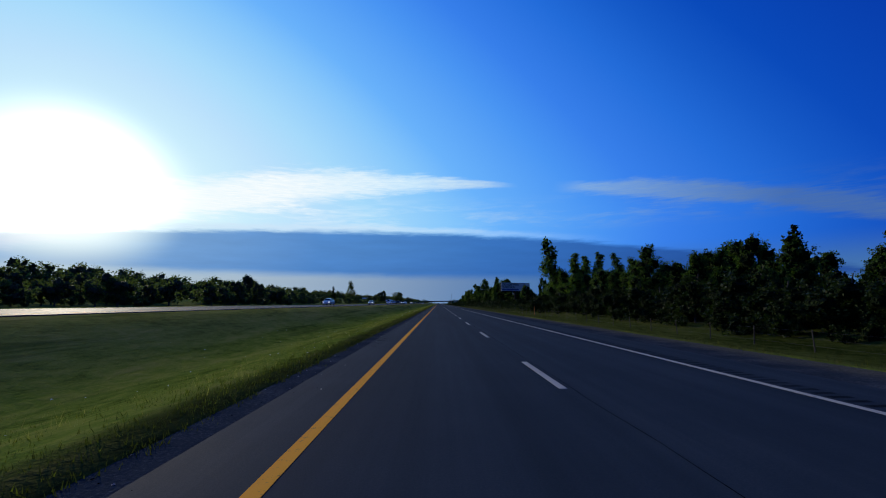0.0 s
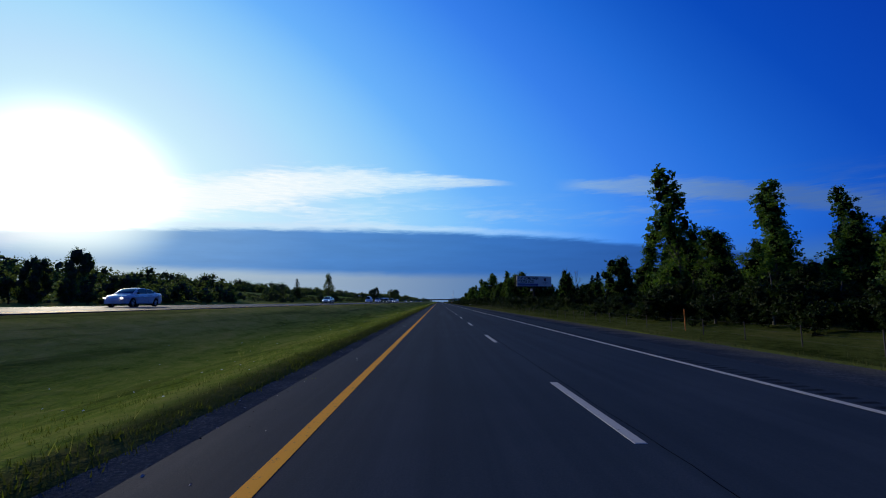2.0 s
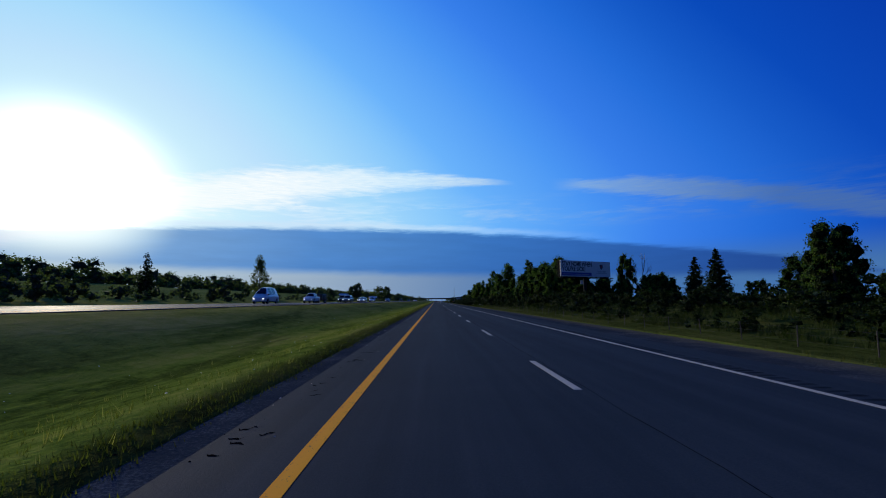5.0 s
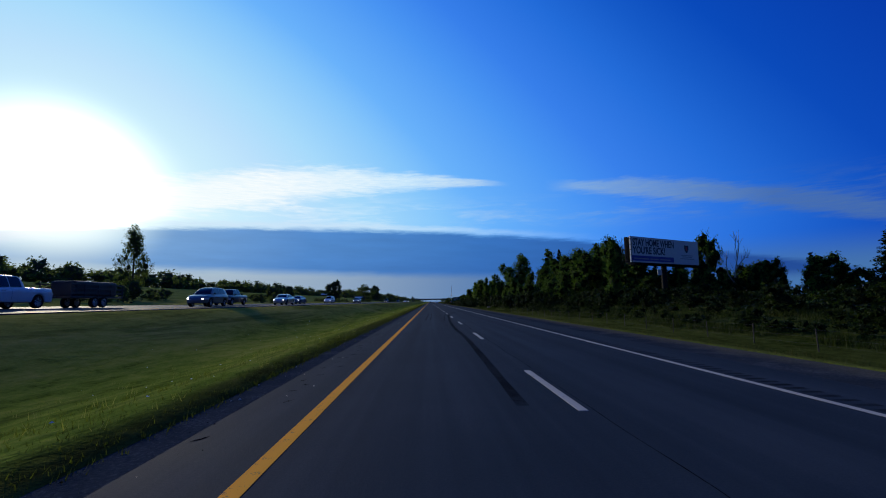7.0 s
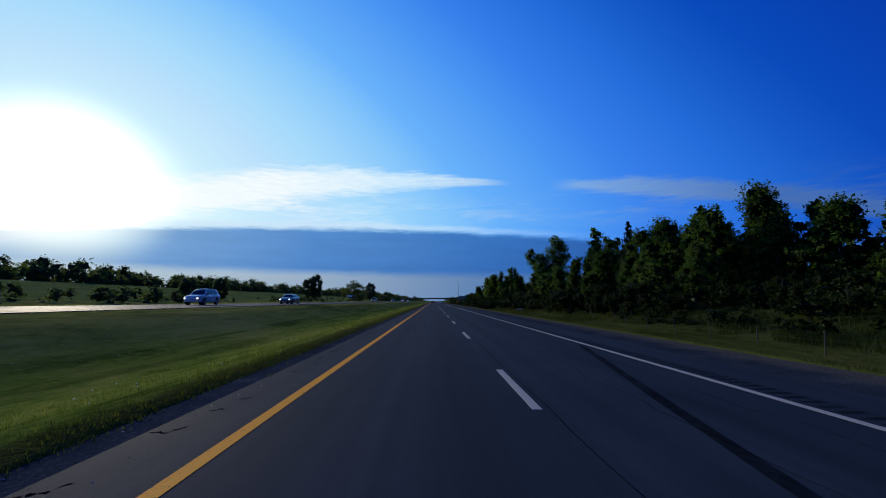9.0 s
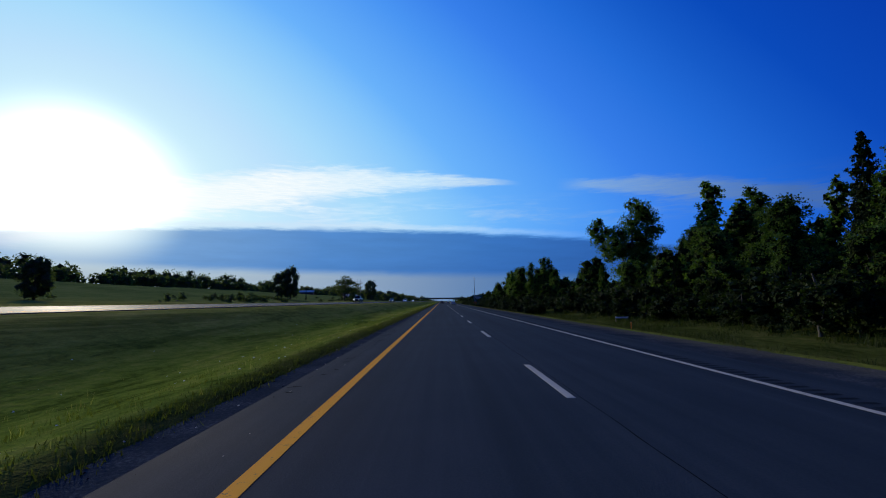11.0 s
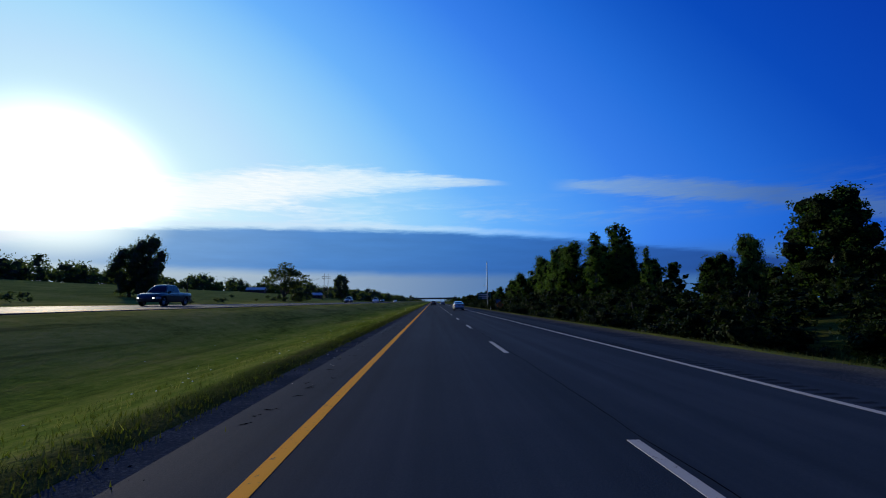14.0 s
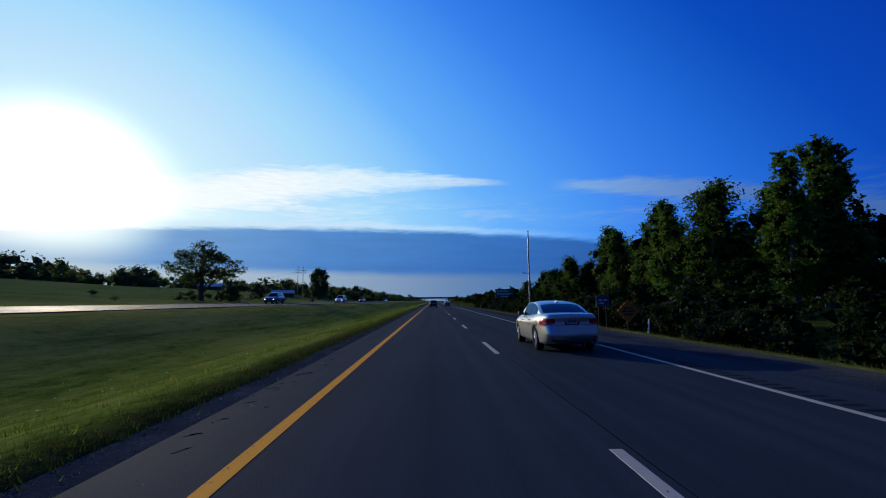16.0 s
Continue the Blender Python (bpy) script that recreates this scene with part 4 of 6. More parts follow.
SEDAN = dict(length=4.82, half=0.885, deck=[(0, 0.98), (0.12, 1.055), (0.5, 1.085), (1.0, 1.07), (2.2, 0.985), (3.5, 0.96), (4.2, 0.88), (4.65, 0.74), (4.82, 0.60)],
             roof=[(0.62, 1.07), (1.0, 1.22), (1.5, 1.385), (2.0, 1.455), (2.5, 1.47), (2.95, 1.41), (3.4, 1.21), (3.78, 0.95)], axles=(1.02, 3.82), wheel=0.335,
             side=(1.12, 2.02, 2.06, 3.12), sill=0.24, back=(0.70, 1.42), front=(3.02, 3.66))
SUV = dict(length=4.65, half=0.93, deck=[(0, 1.02), (0.1, 1.08), (1.0, 1.09), (2.2, 1.06), (3.3, 1.05), (4.0, 0.98), (4.45, 0.86), (4.65, 0.68)],
           roof=[(0.10, 1.06), (0.22, 1.30), (0.42, 1.60), (0.8, 1.69), (1.8, 1.72), (2.5, 1.68), (3.0, 1.45), (3.5, 1.02)], axles=(0.95, 3.65), wheel=0.37,
           side=(0.75, 1.75, 1.80, 2.85), sill=0.30, back=(0.15, 0.36), front=(2.62, 3.40))
PICKUP = dict(length=5.6, half=0.99, deck=[(0, 1.12), (0.1, 1.16), (1.95, 1.16), (3.0, 1.14), (4.2, 1.12), (5.0, 1.06), (5.4, 0.95), (5.6, 0.74)],
              roof=[(1.98, 1.13), (2.06, 1.55), (2.2, 1.82), (2.8, 1.87), (3.4, 1.83), (3.8, 1.58), (4.2, 1.12)], axles=(1.15, 4.6), wheel=0.40,
              side=(2.2, 2.9, 2.96, 3.75), sill=0.36, back=(2.0, 2.14), front=(3.5, 4.1))
VAN = dict(length=5.4, half=1.0, deck=[(0, 1.15), (0.1, 1.2), (2.0, 1.2), (4.0, 1.18), (4.8, 1.08), (5.2, 0.92), (5.4, 0.7)],
           roof=[(0.04, 1.18), (0.10, 1.9), (0.3, 2.18), (2.0, 2.25), (3.4, 2.2), (3.9, 1.95), (4.8, 1.14)], axles=(1.05, 4.4), wheel=0.36,
           side=(1.2, 2.4, 2.5, 3.6), sill=0.32, back=(0.05, 0.09), front=(3.6, 4.6))


def spread(lo, hi, n):
    return [lo + (hi - lo) * i / n for i in range(n + 1)]


def wheel_meshes(r):
    tyre = bmesh.new()
    n, w = 28, 0.11
    prof = [(-w, r * 0.70), (-w, r * 0.94), (-w * 0.75, r), (w * 0.75, r), (w, r * 0.94), (w, r * 0.70)]
    rings = []
    for i in range(n):
        a = 2 * math.pi * i / n
        rings.append([tyre.verts.new((x, q * math.cos(a), q * math.sin(a))) for x, q in prof])
    for i in range(n):
        j = (i + 1) % n
        for k in range(len(prof) - 1):
            tyre.faces.new((rings[i][k], rings[i][k + 1], rings[j][k + 1], rings[j][k]))
    rim = bmesh.new()
    tube_into(rim, (-w * 0.85, 0, 0), (w * 0.2, 0, 0), r * 0.70, r * 0.70, 28, caps=False)
    tube_into(rim, (w * 0.15, 0, 0), (w * 0.2, 0, 0), r * 0.66, r * 0.66, 28)
    for s in (-1, 1):
        tube_into(rim, (s * w * 0.72, 0, 0), (s * w * 0.95, 0, 0), r * 0.17, r * 0.13, 12)
        for i in range(10):
            a = 2 * math.pi * (i // 2) / 5 + (0.16 if i % 2 else -0.16)
            b = 2 * math.pi * (i // 2) / 5 + (0.26 if i % 2 else -0.26)
            tube_into(rim, (s * w * 0.82, r * 0.12 * math.cos(a), r * 0.12 * math.sin(a)),
                      (s * w * 0.80, r * 0.68 * math.cos(b), r * 0.68 * math.sin(b)), 0.022, 0.018, 5)
    return tyre, rim


WHEELS = {}


def vehicle(name, spec, paint, label, category, group, at, rz, lamps=False):
    """A car that faces +y in its own axes, its tail at y = 0."""
    L, W = spec["length"], spec["half"]
    deck, roof = curve(spec["deck"]), curve(spec["roof"])
    sill, R = spec["sill"], spec["wheel"]
    root = thing(name, label, category, group, at, rz)
    tail_plan = [(0.0, 0.72), (0.08, 0.83), (0.35, 0.93), (0.8, 0.98), (1.3, 1.0)] if spec is SEDAN else [(0.0, 0.80), (0.08, 0.90), (0.35, 0.975), (1.2, 1.0)]
    plan = curve(tail_plan + [(L * 0.6, 1.0), (L - 0.7, 0.965), (L - 0.2, 0.86), (L, 0.66)])

    def half(y, z):
        """Half the width of the lower body at that height."""
        f = (z - sill) / (deck(y) - sill)
        bulge = 0.93 + 0.07 * math.sin(math.pi * min(1.0, max(0.0, 0.12 + 0.72 * f)))
        crease = 0.012 if 0.62 < f < 0.78 else 0.0
        return W * plan(y) * (bulge + crease) * (1.0 if f < 0.8 else 1.0 - 0.10 * ((f - 0.8) / 0.2) ** 2)

    def tail(y, z):
        """How the tail is modelled in and out with height."""
        if y > 0.45 or spec is not SEDAN:
            return 0.0
        k = (1 - y / 0.45) ** 1.5
        out_ = -0.085 * math.exp(-((z - 0.50) / 0.13) ** 2) + 0.05 * math.exp(-((z - 0.84) / 0.09) ** 2) - 0.03 * math.exp(-((z - 1.04) / 0.05) ** 2) + 0.09 * max(0.0, (0.36 - z) / 0.1)
        return out_ * k

    ys = sorted(set([0, 0.02, 0.06, 0.12, 0.2, 0.3] + spread(0.4, L - 0.4, 26) + [L - 0.3, L - 0.2, L - 0.1, L - 0.04, L]
                    + [a + d for a in spec["axles"] for d in (-R - 0.07, -R - 0.06, -R, -R * 0.8, -R * 0.5, -R * 0.2, R * 0.2, R * 0.5, R * 0.8, R, R + 0.06, R + 0.07)]))
    bm = bmesh.new()
    rings = []
    for y in ys:
        low = sill + 0.02 * (y > L - 0.3) + (0.10 if y < 0.05 else 0.0)
        for a in spec["axles"]:
            d = (R + 0.06) ** 2 - (y - a) ** 2
            if d > 0:
                low = max(low, R + math.sqrt(d))
        zt = deck(y)
        low = min(low, zt - 0.08)
        ring = []
        for f in (0.0, 0.08, 0.16, 0.25, 0.35, 0.45, 0.54, 0.62, 0.70, 0.78, 0.88, 0.95, 1.0):
            z = low + (zt - low) * f
            ring.append((half(y, z), y, z))
        edge = ring[-1][0]
        ring += [(edge * 0.93, y, zt + 0.012), (edge * 0.6, y, zt + 0.028), (0.0, y, zt + 0.036)]
        full = ring + [(-x, yy, z) for x, yy, z in ring[-2::-1]]
        rings.append([bm.verts.new((x, yy + tail(yy, z), z)) for x, yy, z in full])
    n = len(rings[0])
    for a, b in zip(rings, rings[1:]):
        for i in range(n - 1):
            bm.faces.new((a[i], b[i], b[i + 1], a[i + 1]))
        bm.faces.new((a[n - 1], b[n - 1], b[0], a[0]))
    for cap in (rings[0], rings[-1]):
        for i in range(n // 2 - 1):
            bm.faces.new((cap[i], cap[i + 1], cap[n - 2 - i], cap[n - 1 - i]))
        bm.faces.new((cap[n // 2 - 1], cap[n // 2], cap[n // 2 + 1]))
    bmesh.ops.recalc_face_normals(bm, faces=bm.faces)
    body = part("body", bm, paint, root)
    smooth(body.data)

    # cabin: from the belt to the roof
    y0, y1 = spec["roof"][0][0], spec["roof"][-1][0]

    def belt(y):
        return deck(y) - 0.02

    def cabin(y, v):
        """Side of the cabin, v from the belt up to the edge of the roof."""
        top = max(roof(y) - 0.05, belt(y) + 0.005)
        z = belt(y) + (top - belt(y)) * v
        rise = (z - belt(y)) / 0.5
        return Vector((min(half(y, belt(y)) * 0.955, W * 0.93) - 0.19 * rise ** 1.35, y, z))

    def crown(y, u):
        """Top of the cabin, u from edge to edge."""
        e = cabin(y, 1.0)
        top = max(roof(y), e.z + 0.002)
        return Vector((e.x * u, y, e.z + (top - e.z) * (1 - abs(u) ** 2.4)))

    bm = bmesh.new()
    rings = []
    for y in spread(y0, y1, 34):
        left = [cabin(y, v) for v in spread(0, 1, 6)]
        top = [crown(y, u) for u in spread(1, -1, 12)][1:-1]
        right = [Vector((-p.x, p.y, p.z)) for p in left[::-1]]
        rings.append([bm.verts.new(p) for p in left + top + right])
    for a, b in zip(rings, rings[1:]):
        for i in range(len(a) - 1):
            bm.faces.new((a[i], b[i], b[i + 1], a[i + 1]))
    bmesh.ops.recalc_face_normals(bm, faces=bm.faces)
    smooth(part("roof", bm, paint, root).data)

    def panel(nm, surface, us, vs, mat, lift, lab=""):
        bm = bmesh.new()
        grid = []
        for u in us:
            row = []
            for v in vs:
                p = surface(u, v)
                e = 0.02
                du = surface(u + e, v) - surface(u - e, v)
                dv = surface(u, v + e) - surface(u, v - e)
                nrm = du.cross(dv)
                nrm = nrm.normalized() if nrm.length > 1e-9 else Vector((0, 0, 1))
                if nrm.dot(p - Vector((0, L * 0.5, 0.6))) < 0:
                    nrm.negate()
                row.append(bm.verts.new(p + nrm * lift))
            grid.append(row)
        for a, b in zip(grid, grid[1:]):
            for i in range(len(a) - 1):
                bm.faces.new((a[i], b[i], b[i + 1], a[i + 1]))
        bmesh.ops.recalc_face_normals(bm, faces=bm.faces)
        ob = part(nm, bm, mat, root, lab)
        smooth(ob.data)
        return ob

    s0, s1, s2, s3 = spec["side"]
    b0, b1 = spec["back"]
    f0, f1 = spec["front"]
    panel("rear_window", lambda u, v: crown(v, u), spread(-0.86, 0.86, 10), spread(b0, b1, 7), CAR_GLASS, 0.008, "dark tinted rear window")
    panel("windscreen", lambda u, v: crown(v, u), spread(-0.88, 0.88, 10), spread(f0, f1, 7), CAR_GLASS, 0.008, "dark glass windscreen")
    for s in (-1, 1):
        def flank(y, v, s=s):
            p = cabin(y, v)
            return Vector((p.x * s, p.y, p.z))
        for ya, yb in ((s0, s1), (s2, s3)):
            panel("side_window", flank, spread(ya, yb, 8), spread(0.10, 0.93, 4), CAR_GLASS, 0.008, "dark side window")
        def lower(y, z, s=s):
            return Vector((half(y, z) * s, y, z))
        def lower_back(y, z, s=s):
            return Vector((half(y, z) * s, y + tail(y, z), z))
        lz = deck(0.1) - 0.24
        if spec is SEDAN:
            def wrap(u, v, s=s):
                """Round the rear corner: u from the flank to the boot, v from foot to head of the lens."""
                zc = 0.86 + 0.02 * u
                z = zc + (v - 0.5) * 0.25 * (math.sin(math.pi * min(1.0, 0.16 + 0.80 * u)) ** 0.7 * (1 - 0.35 * u))
                if u < 0.6:
                    y = 0.46 * (1 - u / 0.6)
                    return Vector((half(y, z) * s, y + tail(y, z), z))
                return Vector(((half(0.0, z) + (0.36 - half(0.0, z)) * (u - 0.6) / 0.4) * s, tail(0.0, z), z))
            panel("taillight", wrap, spread(0.03, 0.80, 16), spread(0.03, 0.97, 5), RED_LENS, 0.012, "red wraparound tail light lens")
            panel("reversing_light", wrap, spread(0.805, 0.97, 5), spread(0.05, 0.95, 4), CLEAR_LENS, 0.012, "pale clear reversing lens")
            panel("belt_strip", flank, spread(s0 - 0.1, s3 + 0.08, 14), [0.035, 0.085], CHROME, 0.010, "thin chrome strip below the windows")
            # bright strip stands in for light caught along the door crease
            panel("door_crease", lower, spread(0.9, L - 1.0, 12), [0.745, 0.757], CHROME, 0.004, "bright line for the highlight along the door crease")
            if s < 0:
                bm = bmesh.new()
                ring = [Vector((half(0.78, 0.80) * s - 0.004, 0.78 + 0.085 * math.cos(a), 0.80 + 0.085 * math.sin(a))) for a in spread(0, 2 * math.pi, 20)]
                for p, q in zip(ring, ring[1:]):
                    tube_into(bm, p, q, 0.005, 0.005, 4, caps=False)
                part("fuel_flap", bm, TRIM, root, "round seam of the fuel flap")
            part("side_reflector", box((s * 0.60 - 0.05, -0.085, 0.44), (s * 0.60 + 0.05, 0.02, 0.465), 0.008), RED_LENS, root)
        else:
            panel("taillight", lower_back, spread(0.005, 0.18, 6), spread(lz, lz + 0.17, 4), RED_LENS, 0.012, "red wraparound tail light lens")
            for nm, xa, xb, za, zb, mt, lift in (("taillight", 0.40, 0.745, 0.0, 0.165, RED_LENS, 0.014), ("reversing_light", 0.40, 0.60, 0.02, 0.075, CLEAR_LENS, 0.022)):
                part(nm, box((min(s * xa, s * xb), -lift, lz + za), (max(s * xa, s * xb), 0.05, lz + zb), 0.01), mt, root,
                     "red tail light lens" if nm == "taillight" else "pale clear reversing lens")
        panel("headlight", lower, spread(L - 0.55, L - 0.1, 6), spread(0.60, 0.76, 4), CLEAR_LENS, 0.012, "clear headlight lens")
        if lamps:
            part("lamp", box((s * 0.62 - 0.08, L - 0.06, 0.62), (s * 0.62 + 0.08, L + 0.015, 0.72), 0.02), LAMP_ON, root, "lit white headlamp")
        for ya in (s1 - 0.28, s3 - 0.32):
            hz = belt(ya) - 0.13
            x = half(ya, hz) * s
            part("door_handle", box((x - 0.012, ya - 0.1, hz), (x + 0.03 * s + 0.012, ya + 0.1, hz + 0.03), 0.008), paint, root)
        for yd in (s1 + 0.02, s3 + 0.22):
            def seam(y, z, s=s):
                return Vector((half(y, z) * s, y, z))
            panel("door_seam", seam, [yd - 0.006, yd + 0.006], spread(sill + 0.1, belt(yd), 8), TRIM, 0.002)
        ym = f1 - 0.42
        xm = cabin(ym, 0.1).x * s
        bm = bmesh.new()
        box_into(bm, (min(xm, xm + s * 0.20), ym - 0.05, belt(ym) + 0.03), (max(xm, xm + s * 0.20), ym + 0.07, belt(ym) + 0.16), 0.03)
        part("wing_mirror", bm, TRIM, root, "black wing mirror")
        bm = bmesh.new()
        tube_into(bm, (s * W * 0.62, -0.02 + 0.03, sill + 0.06), (s * W * 0.62, 0.2, sill + 0.06), 0.035, 0.035, 10)
        part("exhaust_tip", bm, CHROME, root)
    # rear bumper lip, trunk seam, plate, fin, underside
    part("bumper_lip", box((-W * 0.68, -0.03, sill + 0.06), (W * 0.68, 0.06, sill + 0.17), 0.015), TRIM, root, "black lower bumper")
    zp = deck(0.1) - 0.25
    td = tail(0.0, zp + 0.08)
    plate = part("number_plate", box((-0.16, td - 0.022, zp), (0.16, td + 0.012, zp + 0.16), 0.006), PLATE, root, "pale rectangular number plate")
    for k, (xa, xb) in enumerate(((-0.12, -0.075), (-0.06, -0.02), (-0.005, 0.035), (0.05, 0.12))):
        part("plate_bar", box((xa, td - 0.026, zp + 0.05), (xb, td - 0.018, zp + 0.11)), PLATE_INK, plate)
    part("plate_recess", box((-0.21, td - 0.008, zp - 0.02), (0.21, td + 0.03, zp + 0.18), 0.01), TRIM, root, "dark recess round the plate")
    if spec is SEDAN:
        part("boot_seam", box((-W * 0.72, tail(0.0, deck(0.1) - 0.27) - 0.003, deck(0.1) - 0.277), (W * 0.72, 0.05, deck(0.1) - 0.262)), TRIM, root)
        fin = bmesh.new()
        vs = [fin.verts.new(p) for p in ((-0.03, 1.60, 1.405), (0.03, 1.60, 1.405), (0.03, 1.80, 1.43), (-0.03, 1.80, 1.43), (0, 1.61, 1.475), (0, 1.66, 1.48))]
        for f in ((0, 1, 4), (1, 2, 5, 4), (2, 3, 5), (3, 0, 4, 5), (0, 3, 2, 1)):
            fin.faces.new([vs[i] for i in f])
        part("antenna_fin", fin, paint, root)
    part("underbody", box((-W * 0.86, 0.25, sill - 0.02), (W * 0.86, L - 0.25, R + 0.32), 0.03), TRIM, root)
    if R not in WHEELS:
        WHEELS[R] = None
    for a in spec["axles"]:
        for s in (-1, 1):
            w = new("wheel")
            w.parent = root
            w.location = (s * (W - 0.135), a, R)
            if WHEELS[R] is None:
                tb, rb = wheel_meshes(R)
                t, r = part("tyre", tb, TYRE, w), part("rim", rb, RIM, w, "silver alloy rim")
                smooth(t.data)
                WHEELS[R] = (t.data, r.data)
            else:
                for nm, me in zip(("tyre", "rim"), WHEELS[R]):
                    o = new(nm, me)
                    o.parent = w
    return root


OURS, THEIRS = "vehicles on the near roadway", "oncoming vehicles on the far roadway"
vehicle("sedan", SEDAN, SILVER, "silver four-door sedan with red tail lights on the highway", "car", OURS, (5.80, 512.0, 0.004), 0.0)
vehicle("suv", SUV, BLACK, "black sport utility vehicle ahead in the lane", "car", OURS, (1.95, 604.0, 0.004), 0.0)
vehicle("sedan", SEDAN, GREY, "dark grey sedan far ahead on the highway", "car", OURS, (5.6, 622.0, 0.004), 0.0)


def lane_z(x):
    return 1.20 + (-15.2 - x) * 0.22 / 11.4 + 0.004


def oncoming(name, spec, paint, label, y, x=-22.1, lamps=True):
    return vehicle(name, spec, paint, label, "pickup" if spec is PICKUP else ("van" if spec is VAN else "car"), THEIRS, (x, y, lane_z(x)), 180.0, lamps)


oncoming("sedan", SEDAN, WHITE, "white sedan on the far roadway", 107.0)
oncoming("sedan", SEDAN, SILVER, "pale silver sedan on the far roadway", 171.0)
oncoming("van", VAN, WHITE, "tall white van on the far roadway", 230.0)
oncoming("pickup", PICKUP, WHITE, "white pickup towing a dark trailer", 254.0)
oncoming("suv", SUV, GREY, "grey sport utility vehicle on the far roadway", 270.0, -18.4)
oncoming("pickup", PICKUP, BLACK, "black pickup on the far roadway", 284.0)
oncoming("sedan", SEDAN, SILVER, "silver sedan in slow oncoming traffic", 292.0, -18.4)
oncoming("sedan", SEDAN, BLUE, "blue sedan in slow oncoming traffic", 312.0)
oncoming("suv", SUV, WHITE, "white sport utility vehicle in oncoming traffic", 338.0)
oncoming("sedan", SEDAN, GREY, "grey sedan in slow oncoming traffic", 356.0, -18.4)
oncoming("pickup", PICKUP, BLACK, "black pickup alone on the far roadway", 482.0)
oncoming("suv", SUV, BLUE, "dark blue sport utility vehicle on the far roadway", 572.0)
oncoming("suv", SUV, WHITE, "white sport utility vehicle with lit headlamps", 604.0, -18.4)
oncoming("sedan", SEDAN, BLACK, "black sedan with lit headlamps", 660.0)
oncoming("sedan", SEDAN, WHITE, "white sedan with lit headlamps far off", 738.0)


def trailer(at, rz):
    e = thing("trailer", "dark flatbed trailer with mesh sides behind pickup", "trailer", THEIRS, at, rz)
    part("deck", box((-1.0, -5.0, 0.62), (1.0, 0.0, 0.74), 0.02), TRIM, e)
    part("drawbar", tube((0, 0, 0.66), (0, 1.0, 0.55), 0.05), TRIM, e)
    for s in (-1, 1):
        for y in (-5.0, -3.75, -2.5, -1.25, -0.06):
            part("stake", box((s * 0.97 - 0.03, y, 0.74), (s * 0.97 + 0.03, y + 0.06, 1.55), 0.008), TRIM, e)
        for z in (0.9, 1.2, 1.48):
            part("rail", box((s * 0.97 - 0.02, -5.0, z), (s * 0.97 + 0.02, 0.0, z + 0.08), 0.008), TRIM, e)
        for y in (-3.0, -2.15):
            w = new("wheel")
            w.parent = e
            w.location = (s * 0.92, y, 0.36)
            for nm, me in zip(("tyre", "rim"), WHEELS[0.37]):
                o = new(nm, me)
                o.parent = w
    part("load", box((-0.8, -4.6, 0.74), (0.8, -0.6, 1.75), 0.12), TRIM, e, "dark covered load")


trailer((-22.1, 255.2, lane_z(-22.1)), 180.0)


# ---- roadside things ----
STEEL = plain("galvanised_steel", (0.34, 0.35, 0.36), 0.45, 0.8, 0.2, 4.0)
RUST = plain("weathered_steel", (0.06, 0.05, 0.045), 0.7, 0.4, 0.35, 3.0)
WOOD = plain("grey_wood", (0.16, 0.14, 0.115), 0.9, 0.0, 0.4, 5.0)
CONCRETE = plain("concrete", (0.36, 0.35, 0.33), 0.85, 0.0, 0.25, 1.2)
BOARD_WHITE = plain("board_white", (0.60, 0.64, 0.65), 0.6, 0.0, 0.1, 0.8)
BOARD_BLUE = plain("board_blue", (0.02, 0.05, 0.30), 0.6, 0.0, 0.1, 0.8)
BOARD_INK = plain("board_ink", (0.018, 0.03, 0.06), 0.6, 0.0, 0.08, 0.8)
BOARD_GREY = plain("board_grey", (0.24, 0.27, 0.33), 0.6, 0.0, 0.08, 0.8)
BOARD_RED = plain("board_red", (0.42, 0.03, 0.05), 0.6, 0.0, 0.08, 0.8)
DARK_STEEL = plain("dark_steel", (0.022, 0.021, 0.02), 0.85, 0.0, 0.35, 3.0, gloss=0.1)
SIGN_GREEN = plain("sign_green", (0.01, 0.13, 0.09), 0.45, 0.0, 0.1, 1.0)
SIGN_BLUE = plain("sign_blue", (0.010, 0.075, 0.12), 0.7, 0.0, 0.1, 1.0)
SIGN_ORANGE = plain("sign_orange", (0.62, 0.17, 0.010), 0.8, 0.0, 0.15, 2.0)
SIGN_WHITE = plain("sign_white", (0.7, 0.7, 0.68), 0.5, 0.0, 0.12, 2.0)
BARN_WALL = plain("barn_wall", (0.15, 0.065, 0.045), 0.8, 0.0, 0.25, 0.5)
BARN_ROOF = plain("barn_roof", (0.62, 0.61, 0.58), 0.7, 0.0, 0.15, 0.5)


def make_rubber():
    """Rubber scuffed thinly over the asphalt, so that the road shows between; also groove shade."""
    m, g, b, out = material("rubber_and_groove_shade")
    p = world_place(g)
    b.inputs["Base Color"].default_value = (0.006, 0.006, 0.008, 1)
    b.inputs["Roughness"].default_value = 0.9
    b.inputs["Specular IOR Level"].default_value = 0.0
    t = g.nodes.new("ShaderNodeBsdfTransparent")
    mx = g.nodes.new("ShaderNodeMixShader")
    cover = g.add(g.mul(g.noise(p, 5.0, 4.0, 0.7), 0.7), g.mul(g.noise(p, 0.5, 3.0), 0.6))
    g.put(mx.inputs[0], g.step(cover, 0.35, 0.9, 0.12, 0.6))
    g.links.new(t.outputs[0], mx.inputs[1])
    g.links.new(b.outputs[0], mx.inputs[2])
    g.links.new(mx.outputs[0], out.inputs[0])
    return m


